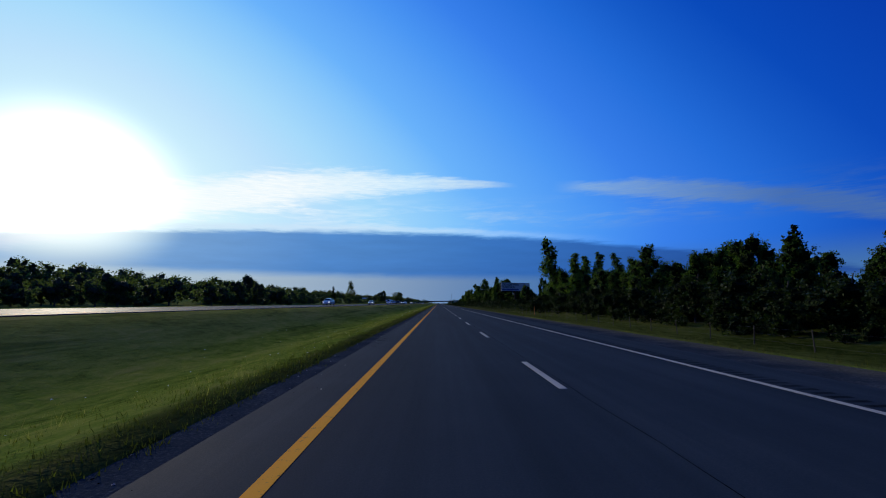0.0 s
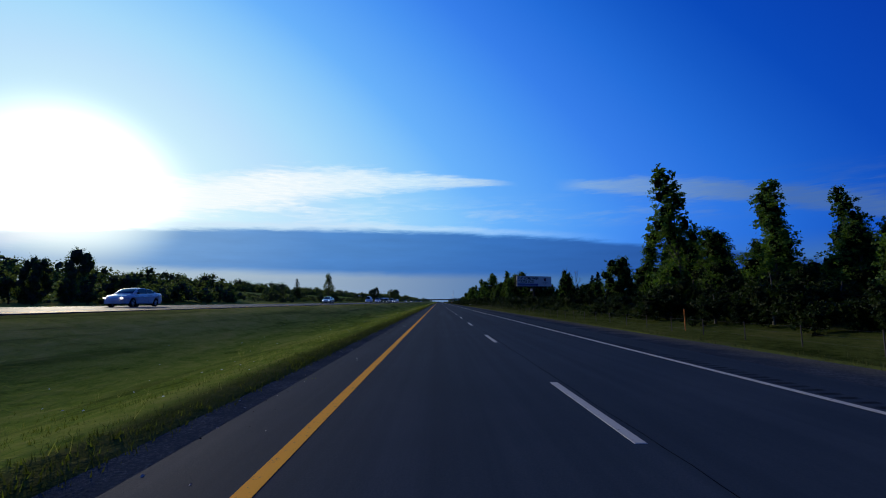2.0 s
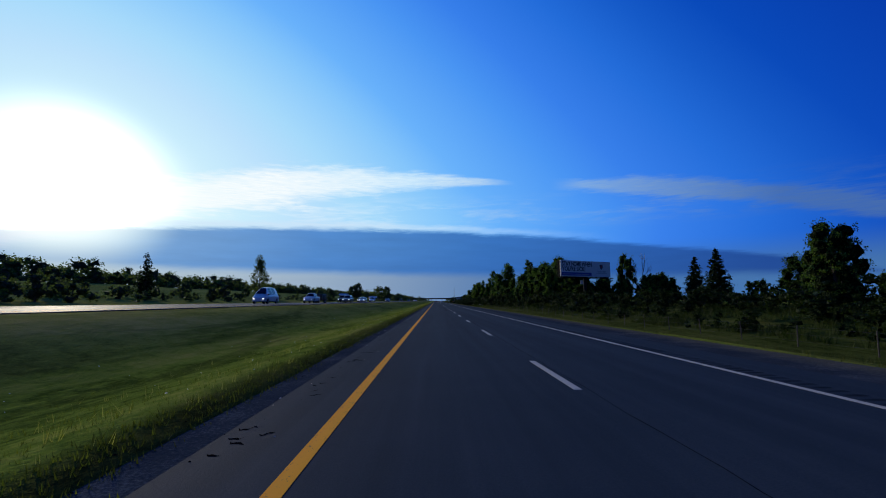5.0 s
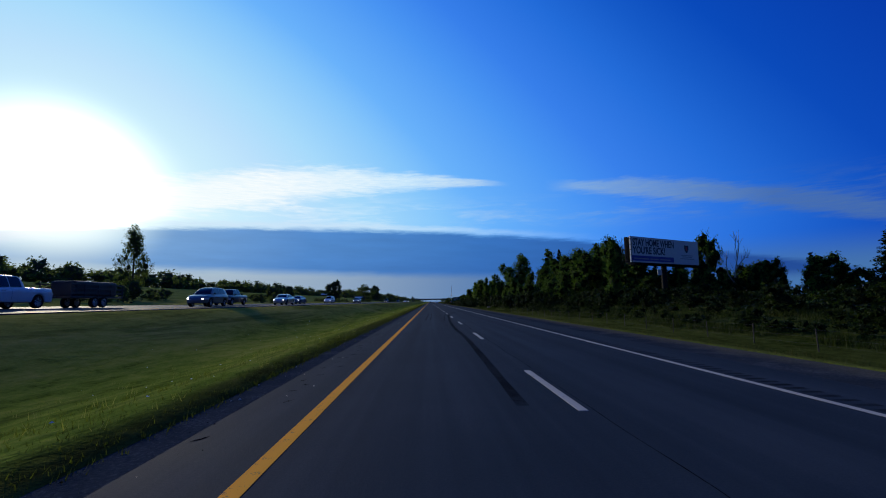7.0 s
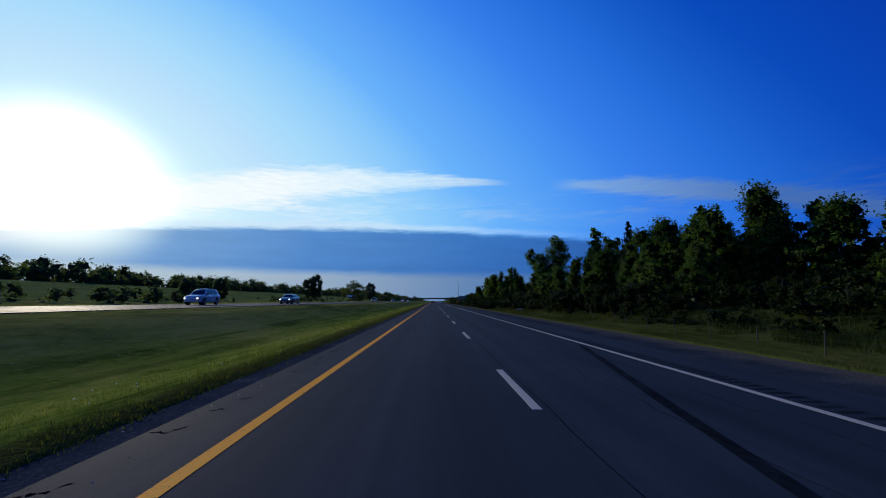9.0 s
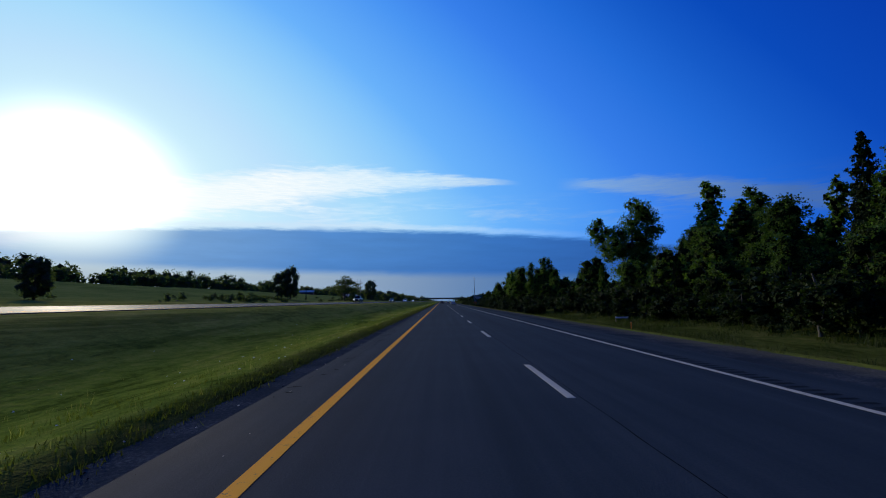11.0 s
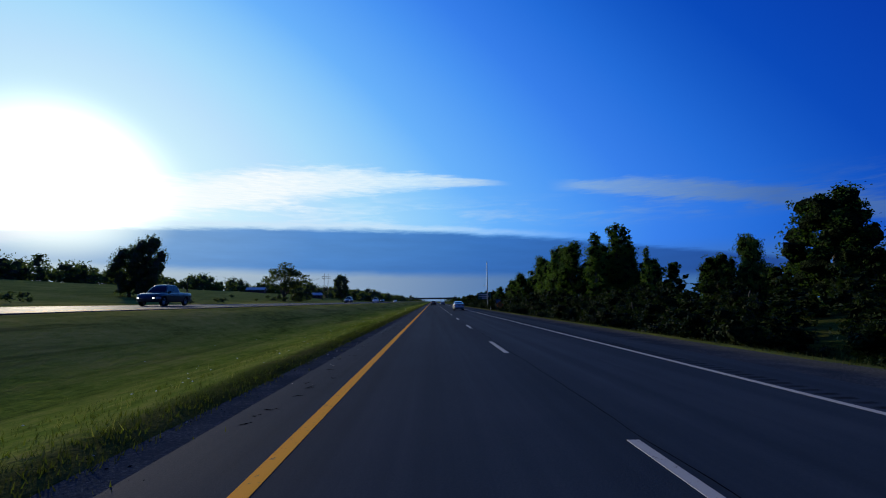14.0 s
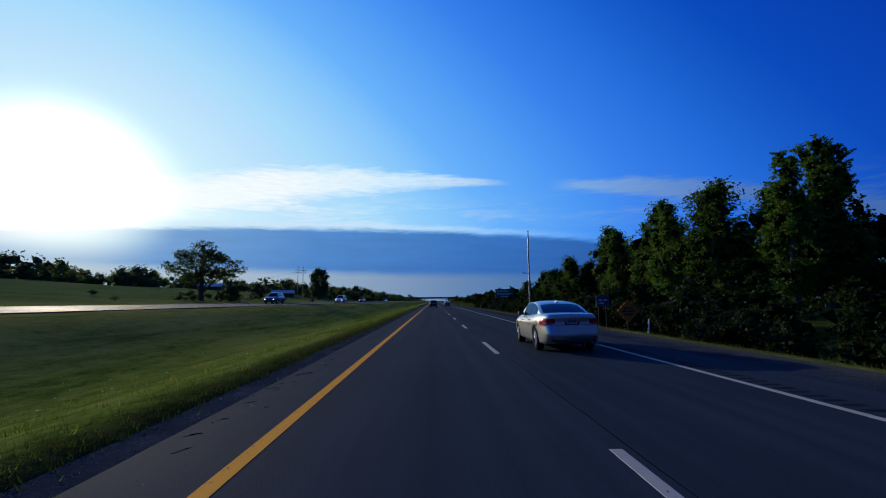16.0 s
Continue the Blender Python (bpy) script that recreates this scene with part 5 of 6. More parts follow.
RUBBER_AND_SHADE = make_rubber()
CRACK = plain("tar_seam", (0.006, 0.006, 0.007), 0.9, 0.0, 0.2, 3.0, gloss=0.0)


def letters(text, size, at, mat, parent, depth=0.02, weight=0.0):
    """Flat built-in lettering that faces -y in its parent's axes."""
    c = bpy.data.curves.new("lettering", "FONT")
    c.body, c.size, c.extrude, c.offset = text, size, depth, weight
    tmp = bpy.data.objects.new("lettering", c)
    me = bpy.data.meshes.new_from_object(tmp)
    bpy.data.objects.remove(tmp)
    bpy.data.curves.remove(c)
    me.materials.clear()
    me.materials.append(mat)
    ob = new("lettering", me)
    ob.parent = parent
    ob.matrix_local = pose(at[0], at[1], at[2], 90, 0, 0)
    return ob


def billboard():
    length, height = 25.0, 5.7
    e = thing("billboard", "large two-faced roadside billboard on a single steel post", "billboard", at=(45.2, 324.0, ground_z(55, 330)), rz=28.6)
    z0 = 9.6 - ground_z(55, 330)
    face = part("panel", box((0, -0.12, z0), (length, 0.12, z0 + height), 0.03), BOARD_WHITE, e, "pale printed poster panel")
    part("rear_panel", box((0.4, 1.5, z0), (length, 1.75, z0 + height), 0.03), DARK_STEEL, e)
    part("blue_band", box((0.3, -0.15, z0 + 0.35), (length * 0.60, -0.124, z0 + 1.5)), BOARD_BLUE, face, "dark blue band along the foot")
    part("side_edge", box((-0.12, -0.2, z0), (0.0, 0.2, z0 + height)), SIGN_WHITE, e, "bright edge trim")
    for k, line in enumerate(("STAY HOME WHEN", "YOU'RE SICK!")):
        t = letters(line, 1.75, (0.7, -0.135, z0 + 3.75 - 1.75 * k), BOARD_INK, face, 0.012, 0.045)
        want = 14.6 if k == 0 else 11.2
        t.scale = (want / max(v.co.x for v in t.data.vertices), 1.25, 1.0)
    for xa, xb, za, zb in ((0.9, 6.0, 0.72, 0.98), (6.4, 9.5, 0.72, 0.98), (9.9, 13.8, 0.72, 0.98)):
        part("text_bar", box((xa, -0.165, z0 + za), (xb, -0.152, z0 + zb)), BOARD_GREY, face)
    # plain shield in place of the sponsor's mark
    sh = bmesh.new()
    pts = [(-0.8, 0.9), (0.8, 0.9), (0.8, 0.0), (0.45, -0.65), (0, -0.95), (-0.45, -0.65), (-0.8, 0.0)]
    fr = [sh.verts.new((20.2 + x, -0.15, z0 + 3.7 + z)) for x, z in pts]
    bk = [sh.verts.new((20.2 + x, -0.12, z0 + 3.7 + z)) for x, z in pts]
    sh.faces.new(fr)
    for i in range(len(pts)):
        j = (i + 1) % len(pts)
        sh.faces.new((fr[i], bk[i], bk[j], fr[j]))
    part("shield", sh, BOARD_INK, face)
    part("shield_bar", box((19.95, -0.17, z0 + 3.3), (20.45, -0.152, z0 + 4.3)), BOARD_RED, face)
    for za, xa, xb in ((2.1, 18.0, 22.6), (1.75, 18.4, 22.2), (1.3, 17.6, 23.0)):
        part("text_bar", box((xa, -0.145, z0 + za), (xb, -0.122, z0 + za + 0.16)), BOARD_GREY, face)
    part("post", tube((length * 0.5, 0.85, -0.3), (length * 0.5, 0.85, z0 + 0.2), 0.62, 0.62, 16), DARK_STEEL, e, "thick dark steel post")
    part("crossbeam", box((0.3, 0.65, z0 - 0.55), (length - 0.3, 1.05, z0 - 0.1), 0.03), DARK_STEEL, e)
    for i in range(9):
        x = 0.8 + i * (length - 1.6) / 8
        part("strut", box((x - 0.08, 0.1, z0 - 0.1), (x + 0.08, 1.5, z0 + 0.12)), DARK_STEEL, e)
    part("catwalk", box((-0.6, -1.35, z0 - 0.35), (length + 0.2, -0.35, z0 - 0.27)), DARK_STEEL, e)
    for i in range(12):
        x = -0.5 + i * (length + 0.5) / 11
        part("bracket", box((x - 0.04, -1.35, z0 - 0.55), (x + 0.04, 0.1, z0 - 0.36)), DARK_STEEL, e)
    for i in range(5):
        part("rail_post", box((-0.7, -0.9 + i * 0.6, z0 - 0.3), (-0.64, -0.84 + i * 0.6, z0 + height * 0.95)), DARK_STEEL, e)
    for k in range(5):
        part("rung", box((-0.7, -0.9, z0 + 0.3 + k * 1.15), (-0.64, 1.5, z0 + 0.38 + k * 1.15)), DARK_STEEL, e)
    part("meter_frame", box((length * 0.5 - 2.4, 0.7, z0 - 2.6), (length * 0.5 - 1.0, 0.85, z0 - 1.3), 0.04), SIGN_WHITE, e, "small white service panel below")
    part("service_arm", tube((length * 0.5, 0.85, z0 - 1.8), (length * 0.5 - 1.2, 0.8, z0 - 1.8), 0.05), DARK_STEEL, e)


billboard()


def snag(x, y, height):
    """A bare dead tree: two stems from one foot, thin broken branches."""
    rng = random.Random(8)
    e = thing("dead_tree", "bare bleached dead tree among the woods", "tree", at=(x, y, ground_z(x, y)))
    bm = bmesh.new()

    def limb(points, r):
        pts = [Vector(p) * height for p in points]
        n = len(pts) - 1
        for i in range(n):
            tube_into(bm, pts[i], pts[i + 1], r * (1 - i / n) + 0.03, r * (1 - (i + 1) / n) + 0.03, 6, caps=False)
            if i:
                for q in range(4):
                    p = pts[i].lerp(pts[i + 1], rng.uniform(0.1, 0.9))
                    w = Vector((rng.uniform(-0.6, 0.6), rng.uniform(-0.3, 0.3), rng.uniform(0.5, 1.0))).normalized()
                    m = p + w * height * rng.uniform(0.04, 0.09)
                    tube_into(bm, p, m, 0.05, 0.035, 5, caps=False)
                    tube_into(bm, m, m + (w + Vector((rng.uniform(-0.5, 0.5), 0, 0.3))) * height * 0.06, 0.035, 0.02, 4, caps=False)

    limb(((0, 0, -0.02), (0.0, 0, 0.28), (0.03, 0, 0.45), (0.07, 0, 0.62), (0.06, 0, 0.82), (0.09, 0, 1.0)), 0.2)
    limb(((0.0, 0, 0.28), (-0.07, 0.02, 0.42), (-0.08, 0.02, 0.56), (-0.07, 0.0, 0.64)), 0.15)
    limb(((0.03, 0, 0.45), (0.1, -0.02, 0.56), (0.17, -0.02, 0.64), (0.22, -0.02, 0.63)), 0.12)
    limb(((0.07, 0, 0.62), (0.12, 0.02, 0.78), (0.13, 0.02, 0.95)), 0.12)
    part("trunk", bm, PALE_BARK, e)


snag(84.0, 348.5, 19.4)


def tall_pole():
    e = thing("camera_pole", "tall slender galvanised steel pole beside the highway", "pole", at=(18.0, 576.0, ground_z(18, 576)))
    part("shaft", tube((0, 0, -0.3), (0, 0, 14.9), 0.17, 0.10, 14), STEEL, e)
    part("base_plate", box((-0.3, -0.3, -0.05), (0.3, 0.3, 0.06), 0.02), STEEL, e)
    part("bracket", tube((0, 0, 7.6), (-0.9, 0, 7.7), 0.035), STEEL, e)
    part("camera_head", box((-1.05, -0.1, 7.62), (-0.75, 0.16, 7.82), 0.03), STEEL, e)
    part("cabinet", box((-0.32, -0.55, 0.7), (0.28, -0.16, 1.7), 0.03), STEEL, e, "grey metal control cabinet")


tall_pole()


def post_sign(name, label, at, width, height, lift, mat, posts, rows, diamond=False):
    e = thing(name, label, "sign", at=(at[0], at[1], ground_z(at[0], at[1])))
    if diamond:
        bm = bmesh.new()
        r = width / 2
        for k, (x, z) in enumerate(((0, -r), (r, 0), (0, r), (-r, 0))):
            bm.verts.new((x, -0.02, lift + r + z))
            bm.verts.new((x, 0.02, lift + r + z))
        bm.verts.ensure_lookup_table()
        v = bm.verts
        bm.faces.new((v[0], v[2], v[4], v[6]))
        bm.faces.new((v[7], v[5], v[3], v[1]))
        for i in range(4):
            a, b = 2 * i, 2 * ((i + 1) % 4)
            bm.faces.new((v[a], v[a + 1], v[b + 1], v[b]))
        board = part("board", bm, mat, e)
    else:
        board = part("board", box((-width / 2, -0.03, lift), (width / 2, 0.03, lift + height), 0.015), mat, e)
    for x in posts:
        part("post", box((x - 0.05, 0.03, -0.3), (x + 0.05, 0.12, lift + height * 0.9), 0.01), DARK_STEEL, e)
    for xa, xb, za, zb in rows:
        part("text_bar", box((xa, -0.045, lift + za), (xb, -0.033, lift + zb)), SIGN_WHITE if not diamond else TRIM, board)
    return e


post_sign("guide_sign", "large green highway guide sign on two posts", (25.6, 652.0), 6.2, 3.0, 3.2, SIGN_GREEN, (-2.0, 2.0),
          ((-2.6, 1.2, 2.05, 2.45), (-2.6, 2.2, 1.2, 1.6), (-1.2, 1.4, 0.35, 0.75)))
post_sign("service_sign", "blue roadside information sign on posts", (15.5, 536.0), 1.05, 0.85, 2.35, SIGN_BLUE, (-0.3, 0.3), ((-0.36, -0.06, 0.46, 0.55), (0.02, 0.36, 0.46, 0.55), (-0.32, 0.12, 0.22, 0.30)))
post_sign("warning_sign", "orange diamond roadwork warning sign on stand", (15.0, 530.0), 1.55, 1.55, 1.15, SIGN_ORANGE, (0.0,),
          ((-0.34, -0.05, 0.92, 1.04), (0.03, 0.30, 0.92, 1.04), (-0.42, -0.1, 0.71, 0.83), (0.0, 0.42, 0.71, 0.83), (-0.28, 0.28, 0.50, 0.62)), True)


def delineator(x, y, lean=0.0):
    e = thing("delineator", "thin white reflector post on the verge", "post", "delineator posts", (x, y, ground_z(x, y)))
    e.rotation_euler = (0, radians(lean), 0)
    part("stake", box((-0.032, -0.012, -0.2), (0.032, 0.012, 0.66), 0.005), SIGN_WHITE, e)
    part("reflector", box((-0.027, -0.02, 0.50), (0.027, -0.0135, 0.62)), BOARD_GREY, e)


def ivy_pole(x, y, height):
    """The stump of an old pole grown over with creepers, broad at its foot."""
    e = thing("ivy_pole", "old pole stump overgrown with dark creepers in field", "pole", at=(x, y, ground_z(x, y)))
    part("stake", tube((0, 0, -0.3), (0, 0, height), 0.16, 0.10, 8), WOOD, e)
    heads = [(0.08 * math.sin(3.0 * i), 0.08 * math.cos(2.0 * i), height * i / 12, 0.2 + 0.4 * (1 - i / 12) ** 3, 0.2 + 0.4 * (1 - i / 12) ** 3, 0.32) for i in range(13)]
    o = new("creeper", crown_mesh("creeper", 5, heads, 1500, 0.14, LEAF_BUSH))
    o.parent = e


ivy_pole(-58.0, 551.7, 4.8)

for i, y in enumerate((520.5, 598.0, 660.0)):
    delineator(11.9, y, 6.0 if i == 0 else 2.0)


def fence(y0, y1, x):
    e = thing("wire_fence", "low wire fence with weathered posts before the woods", "fence", at=(0, 0, 0))
    post = None
    n = int((y1 - y0) / 5.0)
    for i in range(n + 1):
        y = y0 + i * 5.0
        if post is None:
            post = part("post", tube((0, 0, -0.3), (0, 0, 1.25), 0.038, 0.032, 7), RUST, e)
        else:
            o = new("post", post.data)
            o.parent = e
            post = o
        post.location = (x, y, ground_z(x, y))
        post.rotation_euler = (scatter.uniform(-0.05, 0.05), scatter.uniform(-0.05, 0.05), 0)
    for h in (0.35, 0.75, 1.15):
        bm = bmesh.new()
        for i in range(n):
            ya, yb = y0 + i * 5.0, y0 + (i + 1) * 5.0
            tube_into(bm, (x, ya, ground_z(x, ya) + h), (x, yb, ground_z(x, yb) + h), 0.004, 0.004, 3, caps=False)
        part("wire", bm, RUST, e)


fence(20.0, 345.0, 22.5)


def low_barrier(x, y):
    e = thing("low_barrier", "low pale barrier board on two short posts", "barrier", at=(x, y, ground_z(x, y)))
    part("board", box((-0.05, -0.03, 0.46), (1.6, 0.03, 0.66), 0.01), SIGN_WHITE, e, "weathered white board")
    for q in (-0.02, 1.5):
        part("leg", box((q, 0.03, -0.3), (q + 0.09, 0.11, 0.7), 0.01), WOOD, e)


low_barrier(23.9, 405.8)


def marker_post(x, y, height, label):
    e = thing("marker_post", label, "post", "utility marker posts", (x, y, ground_z(x, y)))
    part("stake", tube((0, 0, -0.2), (0, 0, height), 0.045, 0.045, 10), SIGN_ORANGE, e)
    part("cap", tube((0, 0, height), (0, 0, height + 0.05), 0.055, 0.03, 10), TRIM, e)


marker_post(18.6, 388.0, 1.15, "thin orange utility marker post in grass")
marker_post(23.2, 109.0, 1.85, "tall thin orange utility marker post before woods")


OLD_CONCRETE = plain("weathered_bridge_concrete", (0.15, 0.15, 0.145), 0.9, 0.0, 0.3, 0.6, gloss=0.1)


def overpass(y):
    e = thing("overpass", "concrete road bridge crossing the highway far ahead", "bridge", at=(0, y, 0))
    part("deck", box((-95, -5.5, 6.6), (48, 5.5, 7.5), 0.05), OLD_CONCRETE, e)
    for yy in (-5.6, 5.3):
        part("parapet", box((-95, yy, 7.5), (48, yy + 0.3, 8.5), 0.03), OLD_CONCRETE, e)
    part("girder", box((-95, -4.6, 5.6), (48, 4.6, 6.6), 0.05), RUST, e)
    for x in (-40.0, -8.5, 18.0):
        for yy in (-3.5, 0.0, 3.5):
            part("pier", tube((x, yy, -0.5), (x, yy, 5.0), 0.5, 0.5, 12), OLD_CONCRETE, e)
        part("pier_cap", box((x - 0.7, -4.8, 5.0), (x + 0.7, 4.8, 5.7), 0.05), OLD_CONCRETE, e)
    for a, b in ((-150, -60), (30, 120)):
        bm = bmesh.new()
        lo, hi = (a, b) if a < 0 else (b, a)
        pts = [(lo, 0.0), (hi, 0.0), (hi + (35 if hi < 0 else -35) * -1, 6.9), (lo, 6.9)]
        fr = [bm.verts.new((x, -9, z)) for x, z in pts]
        bk = [bm.verts.new((x, 9, z)) for x, z in pts]
        bm.faces.new(fr)
        bm.faces.new(bk[::-1])
        for i in range(4):
            j = (i + 1) % 4
            bm.faces.new((fr[i], bk[i], bk[j], fr[j]))
        bmesh.ops.recalc_face_normals(bm, faces=bm.faces)
        part("embankment", bm, TURF, e)


overpass(1330.0)


def barn(x, y, length, width, wall, rise, rz, label):
    z = min(ground_z(x, y), ground_z(x + 6, y), ground_z(x - 6, y))
    e = thing("barn", label, "farm building", "farm buildings", (x, y, z), rz)
    part("wall", box((-length / 2, -width / 2, -0.6), (length / 2, width / 2, wall), 0.03), BARN_WALL, e)
    bm = bmesh.new()
    o = 0.4
    for sx in (-1, 1):
        for yy, zz in ((-width / 2 - o, wall - 0.15), (0, wall + rise), (width / 2 + o, wall - 0.15), (0, wall + rise - 0.25)):
            bm.verts.new((sx * (length / 2 + o), yy, zz))
    bm.verts.ensure_lookup_table()
    v = bm.verts
    for i in range(4):
        j = (i + 1) % 4
        bm.faces.new((v[i], v[j], v[4 + j], v[4 + i]))
    bm.faces.new((v[0], v[3], v[2], v[1]))
    bm.faces.new((v[4], v[5], v[6], v[7]))
    bmesh.ops.recalc_face_normals(bm, faces=bm.faces)
    part("roof", bm, BARN_ROOF, e, "pale metal gable roof")
    for sx in (-1, 1):
        g = bmesh.new()
        q = [g.verts.new((sx * length / 2, -width / 2, wall)), g.verts.new((sx * length / 2, width / 2, wall)), g.verts.new((sx * length / 2, 0, wall + rise - 0.2))]
        q2 = [g.verts.new((sx * (length / 2 - 0.2), a.co.y, a.co.z)) for a in q]
        g.faces.new(q)
        g.faces.new(q2[::-1])
        part("gable", g, BARN_WALL, e)
    part("door", box((-1.4, -width / 2 - 0.06, -0.3), (1.4, -width / 2 - 0.003, wall * 0.8)), RUST, e)
    for xx in (-length * 0.32, length * 0.32):
        part("window", box((xx - 0.5, -width / 2 - 0.05, wall * 0.4), (xx + 0.5, -width / 2 - 0.003, wall * 0.75)), CAR_GLASS, e)


barn(-76.0, 742.0, 10.5, 7.0, 2.4, 1.6, 20.0, "low red-brown farm building with pale gable roof")
barn(-112.0, 740.0, 11.0, 7.0, 2.2, 1.5, 8.0, "small red-brown shed with pale roof beside field")


def power_pole(x, y, height):
    e = thing("power_pole", "wooden two-legged power line pole with crossarms", "pole", "power line poles", (x, y, ground_z(x, y)), 50.0)
    for s in (-1.6, 1.6):
        part("leg", tube((s, 0, -0.4), (s, 0, height), 0.17, 0.12, 8), WOOD, e)
    for z in (height - 2.2, height - 3.6):
        part("crossarm", box((-3.6, -0.1, z), (3.6, 0.1, z + 0.2), 0.02), WOOD, e)
    for x2 in (-3.3, 0.0, 3.3):
        part("insulator", tube((x2, 0, height - 3.05), (x2, 0, height - 2.2), 0.09, 0.06, 6), STEEL, e)


POLES = [(-70.0, 752.0, 17.0), (-340.0, 1090.0, 17.0)]
for x, y, h in POLES:
    power_pole(x, y, h)
for dx in (-3.3, 0.0, 3.3):
    c = bpy.data.curves.new("power_line", "CURVE")
    c.dimensions, c.bevel_depth = "3D", 0.02
    sp = c.splines.new("POLY")
    (x0, y0, h0), (x1, y1, h1) = POLES
    a = Vector((x0 + dx, y0, ground_z(x0, y0) + 13.9))
    b = Vector((x1 + dx, y1, ground_z(x1, y1) + 13.9))
    sp.points.add(12)
    for i in range(13):
        f = i / 12
        p = a.lerp(b, f) - Vector((0, 0, 4 * 4.0 * f * (1 - f)))
        sp.points[i].co = (*p, 1)
    c.materials.append(TRIM)
    tagged(new("power_line", c), "thin dark sagging power line wire", "cable", "power line wires")

# ---- wear on the road ----
def seam(name, x, y0, y1, w, amp, seed, label, parent):
    """A tarred crack that wanders along the lane."""
    verts, faces = [], []
    n = int((y1 - y0) / 0.5)
    for i in range(n + 1):
        y = y0 + (y1 - y0) * i / n
        xx = x + amp * noise.noise((y * 0.5, seed, 0)) + amp * 0.5 * noise.noise((y * 2.1, seed, 3))
        ww = w * (0.5 + 0.9 * abs(noise.noise((y * 1.1, seed, 9))))
        verts += [(xx - ww, y, 0.003), (xx + ww, y, 0.003)]
    for i in range(n):
        a = 2 * i
        faces.append((a, a + 1, a + 3, a + 2))
    ob = new(name, mesh_of(name, verts, faces, CRACK))
    ob.parent = parent
    return tagged(ob, label)


seam("tar_seam", 3.82, 0.0, 620.0, 0.008, 0.05, 2, "dark tarred joint beside lane dashes", road)
for k, (x, y0, y1) in enumerate(((5.3, 286, 300), (2.6, 252, 266), (6.6, 280, 298), (4.6, 268, 286))):
    seam("crack", x, y0, y1, 0.007, 0.25, 10 + k, "dark wandering crack", road)


def shoulder_cracks(n, y0, y1, seed):
    """Short ragged breaks across the inner edge of the pavement, in runs."""
    rng = random.Random(seed)
    verts, faces = [], []
    for i in range(n):
        y = rng.uniform(y0, y1)
        if noise.noise((y * 0.045, seed, 2.0)) < -0.12:
            continue
        x = -0.82 + 0.22 * noise.noise((y * 0.07, seed, 5.0)) + rng.gauss(0, 0.12)
        long, turn_ = rng.uniform(0.08, 0.25), rng.gauss(0.5, 0.5)
        b = len(verts)
        steps = 5
        for k in range(steps + 1):
            f = k / steps - 0.5
            px = x + f * long * math.cos(turn_) + rng.gauss(0, 0.012)
            py = y + f * long * 1.6 * math.sin(turn_) + rng.gauss(0, 0.03)
            w = 0.026 * (1 - (2 * f) ** 2) * rng.uniform(0.5, 1.3) + 0.006
            verts += [(px, py - w, 0.003), (px, py + w, 0.003)]
        for k in range(steps):
            a = b + 2 * k
            faces.append((a, a + 2, a + 3, a + 1))
    ob = new("edge_cracks", mesh_of("edge_cracks", verts, faces, CRACK))
    ob.parent = road
    tagged(ob, "short dark ragged cracks along the pavement edge", kind="stuff")


shoulder_cracks(900, 4.0, 600.0, 8)


def skid(points, shift, w, gaps, y_from, y_to, seed):
    """A tyre mark along a bent line of (x, y) points, broken where there are gaps."""
    rng = random.Random(seed)
    line = curve([(y, x) for x, y in points])
    verts, faces = [], []
    y = y_from
    while y < y_to:
        run = rng.uniform(0.5, 2.6)
        n = max(2, int(run / 0.25))
        b = len(verts)
        for i in range(n + 1):
            yy = y + run * i / n
            ends = 1.0 if gaps == 0.0 else 0.55 + 0.5 * math.sin(math.pi * (i + 0.6) / (n + 1.2))
            ww = w * ends * (0.95 + 0.2 * noise.noise((yy * 0.8, seed, 0.5)))
            verts += [(line(yy) + shift - ww, yy, 0.004), (line(yy) + shift + ww, yy, 0.004)]
        for i in range(n):
            k = b + 2 * i
            faces.append((k, k + 1, k + 3, k + 2))
        y += run + (rng.uniform(0.05, gaps) if gaps else 0.0)
    ob = new("tyre_mark", mesh_of("tyre_mark", verts, faces, RUBBER_AND_SHADE))
    ob.parent = road
    tagged(ob, "dark broken tyre mark")


SKID = [(2.9, 232.0), (3.05, 244.0), (2.95, 252.0), (3.2, 265.0), (3.85, 280.0), (4.8, 288.0), (7.0, 301.0)]
skid(SKID, 0.0, 0.10, 0.0, 232.0, 300.0, 1)
skid(SKID, -0.42, 0.045, 0.0, 262.0, 288.0, 2)
skid([(1.2, 262.0), (1.3, 270.0), (1.35, 278.0), (1.3, 286.0)], 0.0, 0.06, 0.8, 263.0, 283.0, 4)
skid([(1.2, 262.0), (1.3, 270.0), (1.35, 278.0), (1.3, 286.0)], 0.38, 0.06, 0.9, 264.0, 281.0, 5)


def rumble(x0, x1, y0, y1, step):
    """Flat dark bars across the outer shoulder, for the shade in shallow milled grooves."""
    verts, faces = [], []
    n = int((y1 - y0) / step)
    for i in range(n):
        y, w = y0 + i * step, 0.07 + 0.02 * noise.noise((i * 0.7, 3, 1))
        b = len(verts)
        verts += [(x0, y - w, 0.004), (x1, y - w, 0.004), (x1, y + w, 0.004), (x0, y + w, 0.004)]
        faces.append((b, b + 1, b + 2, b + 3))
    ob = new("rumble_strip", mesh_of("rumble_strip", verts, faces, RUBBER_AND_SHADE))
    ob.parent = road
    tagged(ob, "flat dark bars for the shade in rumble strip grooves")


rumble(7.5, 7.85, 0.0, 640.0, 0.32)


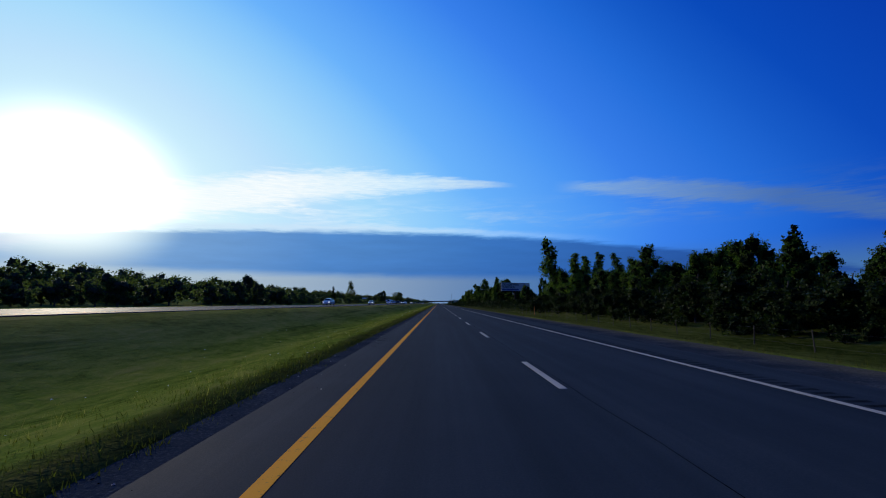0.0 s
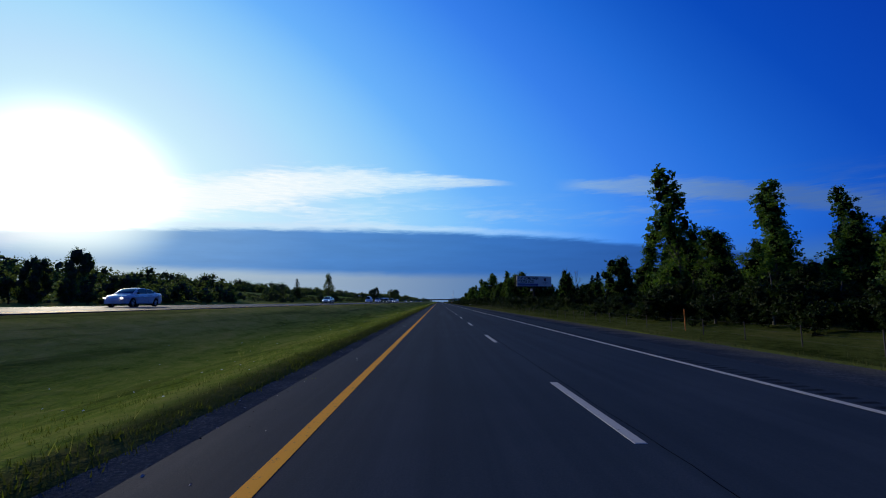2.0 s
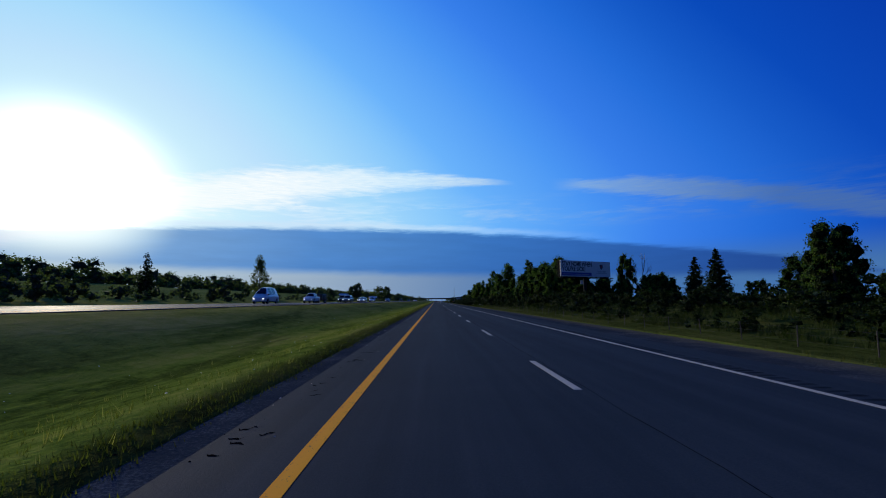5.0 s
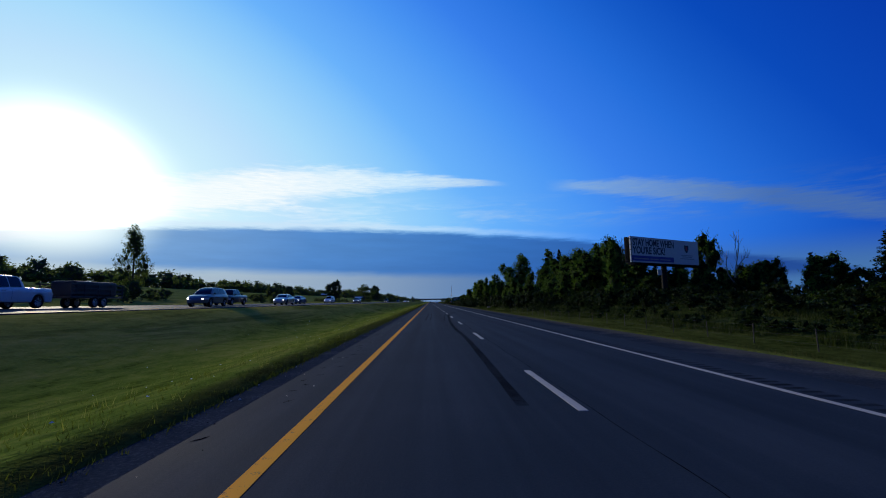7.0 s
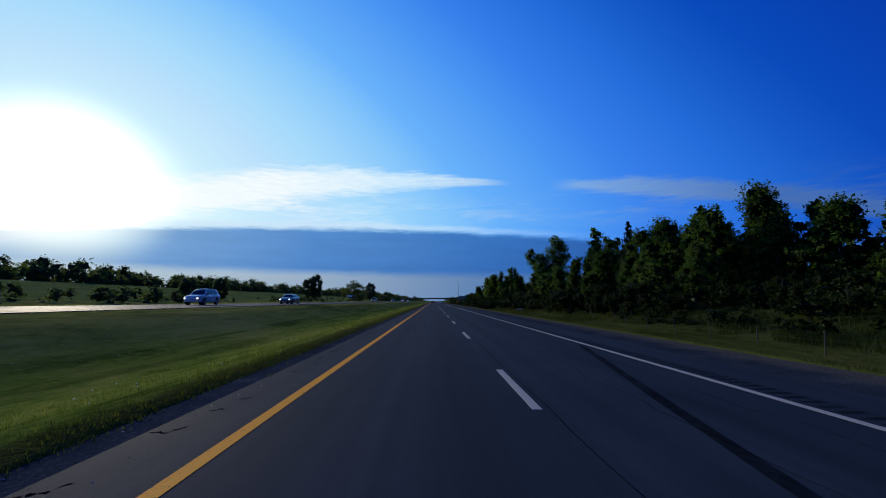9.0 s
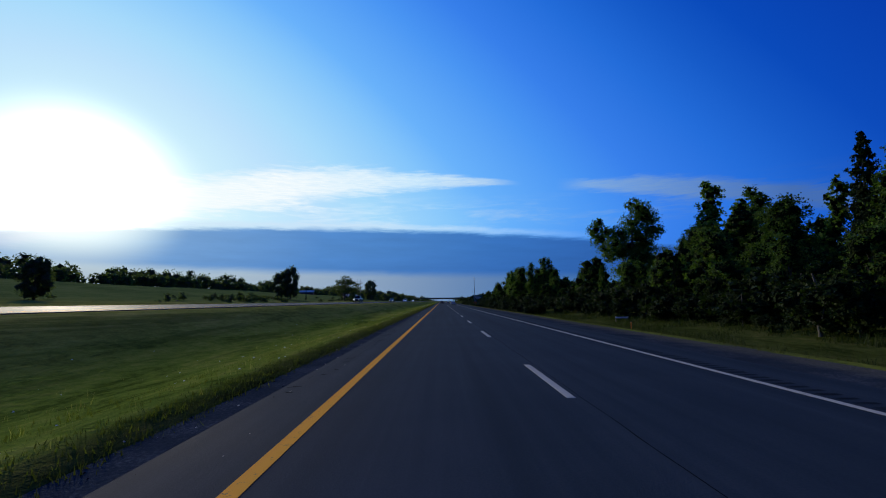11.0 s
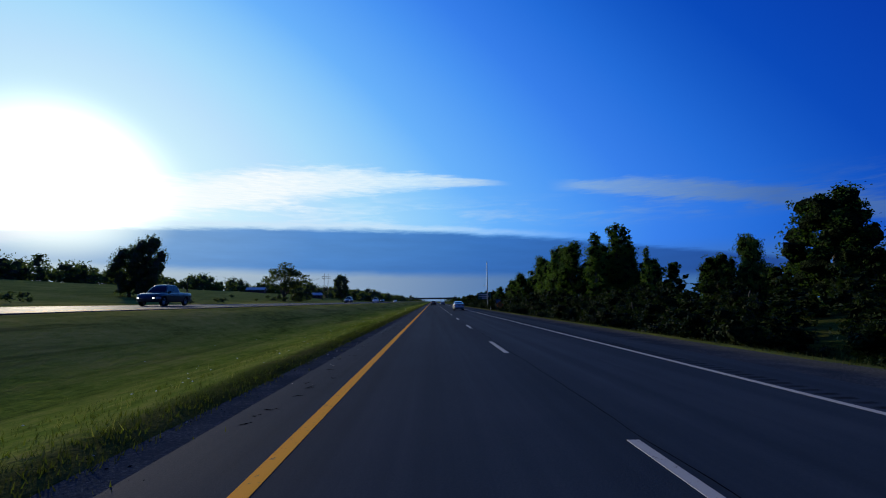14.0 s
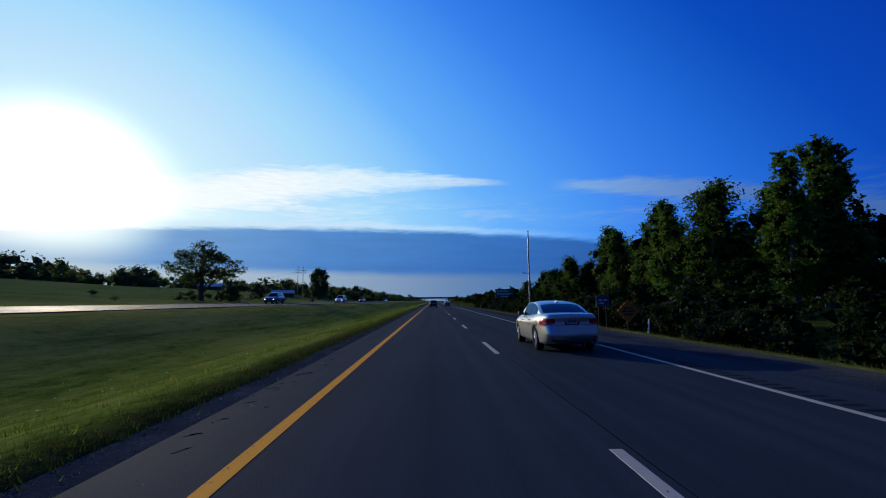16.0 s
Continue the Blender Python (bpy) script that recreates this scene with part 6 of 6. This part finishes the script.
def scraps(name, label, category, mat, n, xs, ys, size, lift, seed):
    """Small irregular bits lying about: four-sided pebbles, crumbs and petals."""
    rng = np.random.default_rng(seed)
    verts, faces = [], []
    for i in range(n):
        x, y = xs[0] + (xs[1] - xs[0]) * rng.random() ** 1.4, rng.uniform(*ys)
        z = (ground_z(x, y) if x < -1.7 or x > 10.9 else -0.004) + lift
        r = size * rng.uniform(0.5, 1.5)
        b = len(verts)
        a0 = rng.uniform(0, 6.28)
        for k in range(4):
            a = a0 + k * 1.57 + rng.normal(0, 0.25)
            verts.append((x + r * math.cos(a), y + r * math.sin(a) * 1.3, z))
        verts.append((x + rng.normal(0, 0.2) * r, y, z + r * rng.uniform(0.4, 0.9)))
        faces += [(b + k, b + (k + 1) % 4, b + 4) for k in range(4)]
    tagged(new(name, mesh_of(name, verts, faces, mat)), label, category, kind="stuff")


scraps("shoulder_debris", "small stones and crumbs strewn on the inner shoulder", "debris", CONCRETE, 900, (-1.85, -0.45), (4, 620), 0.018, 0.0, 21)
scraps("asphalt_crumbs", "dark asphalt crumbs along the grass edge", "debris", CRACK, 1800, (-1.9, -0.7), (4, 620), 0.014, 0.0, 22)
scraps("meadow_flowers", "tiny pale seed heads scattered over the median grass", "flowers", SIGN_WHITE, 1100, (-2.2, -9.5), (4, 620), 0.018, 0.1, 23)

# ---- grass ----
def grass(name, label, mat, bands, seed, wide=1.0):
    """Blades in tufts. bands: (x0, x1, y0, y1, tufts, height)."""
    rng = np.random.default_rng(seed)
    V = []
    for x0, x1, y0, y1, n, h in bands:
        x = x0 + (x1 - x0) * rng.random(n) ** 1.5
        y = rng.uniform(y0, y1, n)
        if wide > 1.5:  # tall weeds stand in patches
            kept = [noise.noise((a * 0.2, b * 0.12, 1.0)) + noise.noise((a * 0.7, b * 0.5, 4.0)) * 0.6 > -0.05 for a, b in zip(x, y)]
            x, y = x[kept], y[kept]
            n = len(x)
        z = np.array([ground_z(a, b) for a, b in zip(x, y)]) - 0.03
        for k in range(4):
            bx, by = x + rng.normal(0, 0.07, n) * wide, y + rng.normal(0, 0.07, n) * wide
            a = rng.uniform(0, 6.28, n)
            hh = h * rng.uniform(0.45, 1.2, n)
            w = (0.005 + 0.007 * rng.random(n)) * wide
            lx, ly = rng.normal(0, 0.3, n) * hh, rng.normal(0, 0.3, n) * hh
            dx, dy = np.cos(a) * w, np.sin(a) * w
            V.append(np.stack([np.stack([bx - dx, by - dy, z], 1), np.stack([bx + dx, by + dy, z], 1), np.stack([bx + lx, by + ly, z + hh], 1)], 1))
    V = np.concatenate(V).reshape(-1, 3)
    me = bpy.data.meshes.new(name)
    me.from_pydata(V.tolist(), [], np.arange(len(V)).reshape(-1, 3).tolist())
    me.materials.append(mat)
    tagged(new(name, me), label, "grass", kind="stuff")


grass("median_grass", "green grass tufts of the median strip", GRASS, [(-1.9, -6.5, 4, 620, 50000, 0.09)], 3)
grass("edge_grass", "dry brown and green grass fringe along the shoulder", DRY_GRASS, [(-1.62, -2.4, 4, 620, 26000, 0.10)], 4)
grass("verge_grass", "rough green and straw grass on the verge", ROUGH_GRASS, [(10.9, 17.5, 10, 640, 18000, 0.15), (15.0, 27.0, 8, 450, 18000, 0.2)], 5)
grass("tall_weeds", "tall dark green weeds beyond the roadside fence", WEEDS, [(24.2, 38.0, 128, 345, 22000, 0.75), (14.5, 24.0, 440, 600, 9000, 0.5), (16.0, 27.0, 345, 442, 12000, 0.6)], 6, 2.2)
grass("seed_stems", "thin straw-coloured seed stems standing above the grass", STRAW, [(-2.1, -7.0, 4, 620, 2600, 0.2)], 7, 0.7)
grass("shoulder_weeds", "small green weeds growing in the shoulder", GRASS, [(-1.85, -1.0, 4, 620, 420, 0.08)], 8, 1.3)
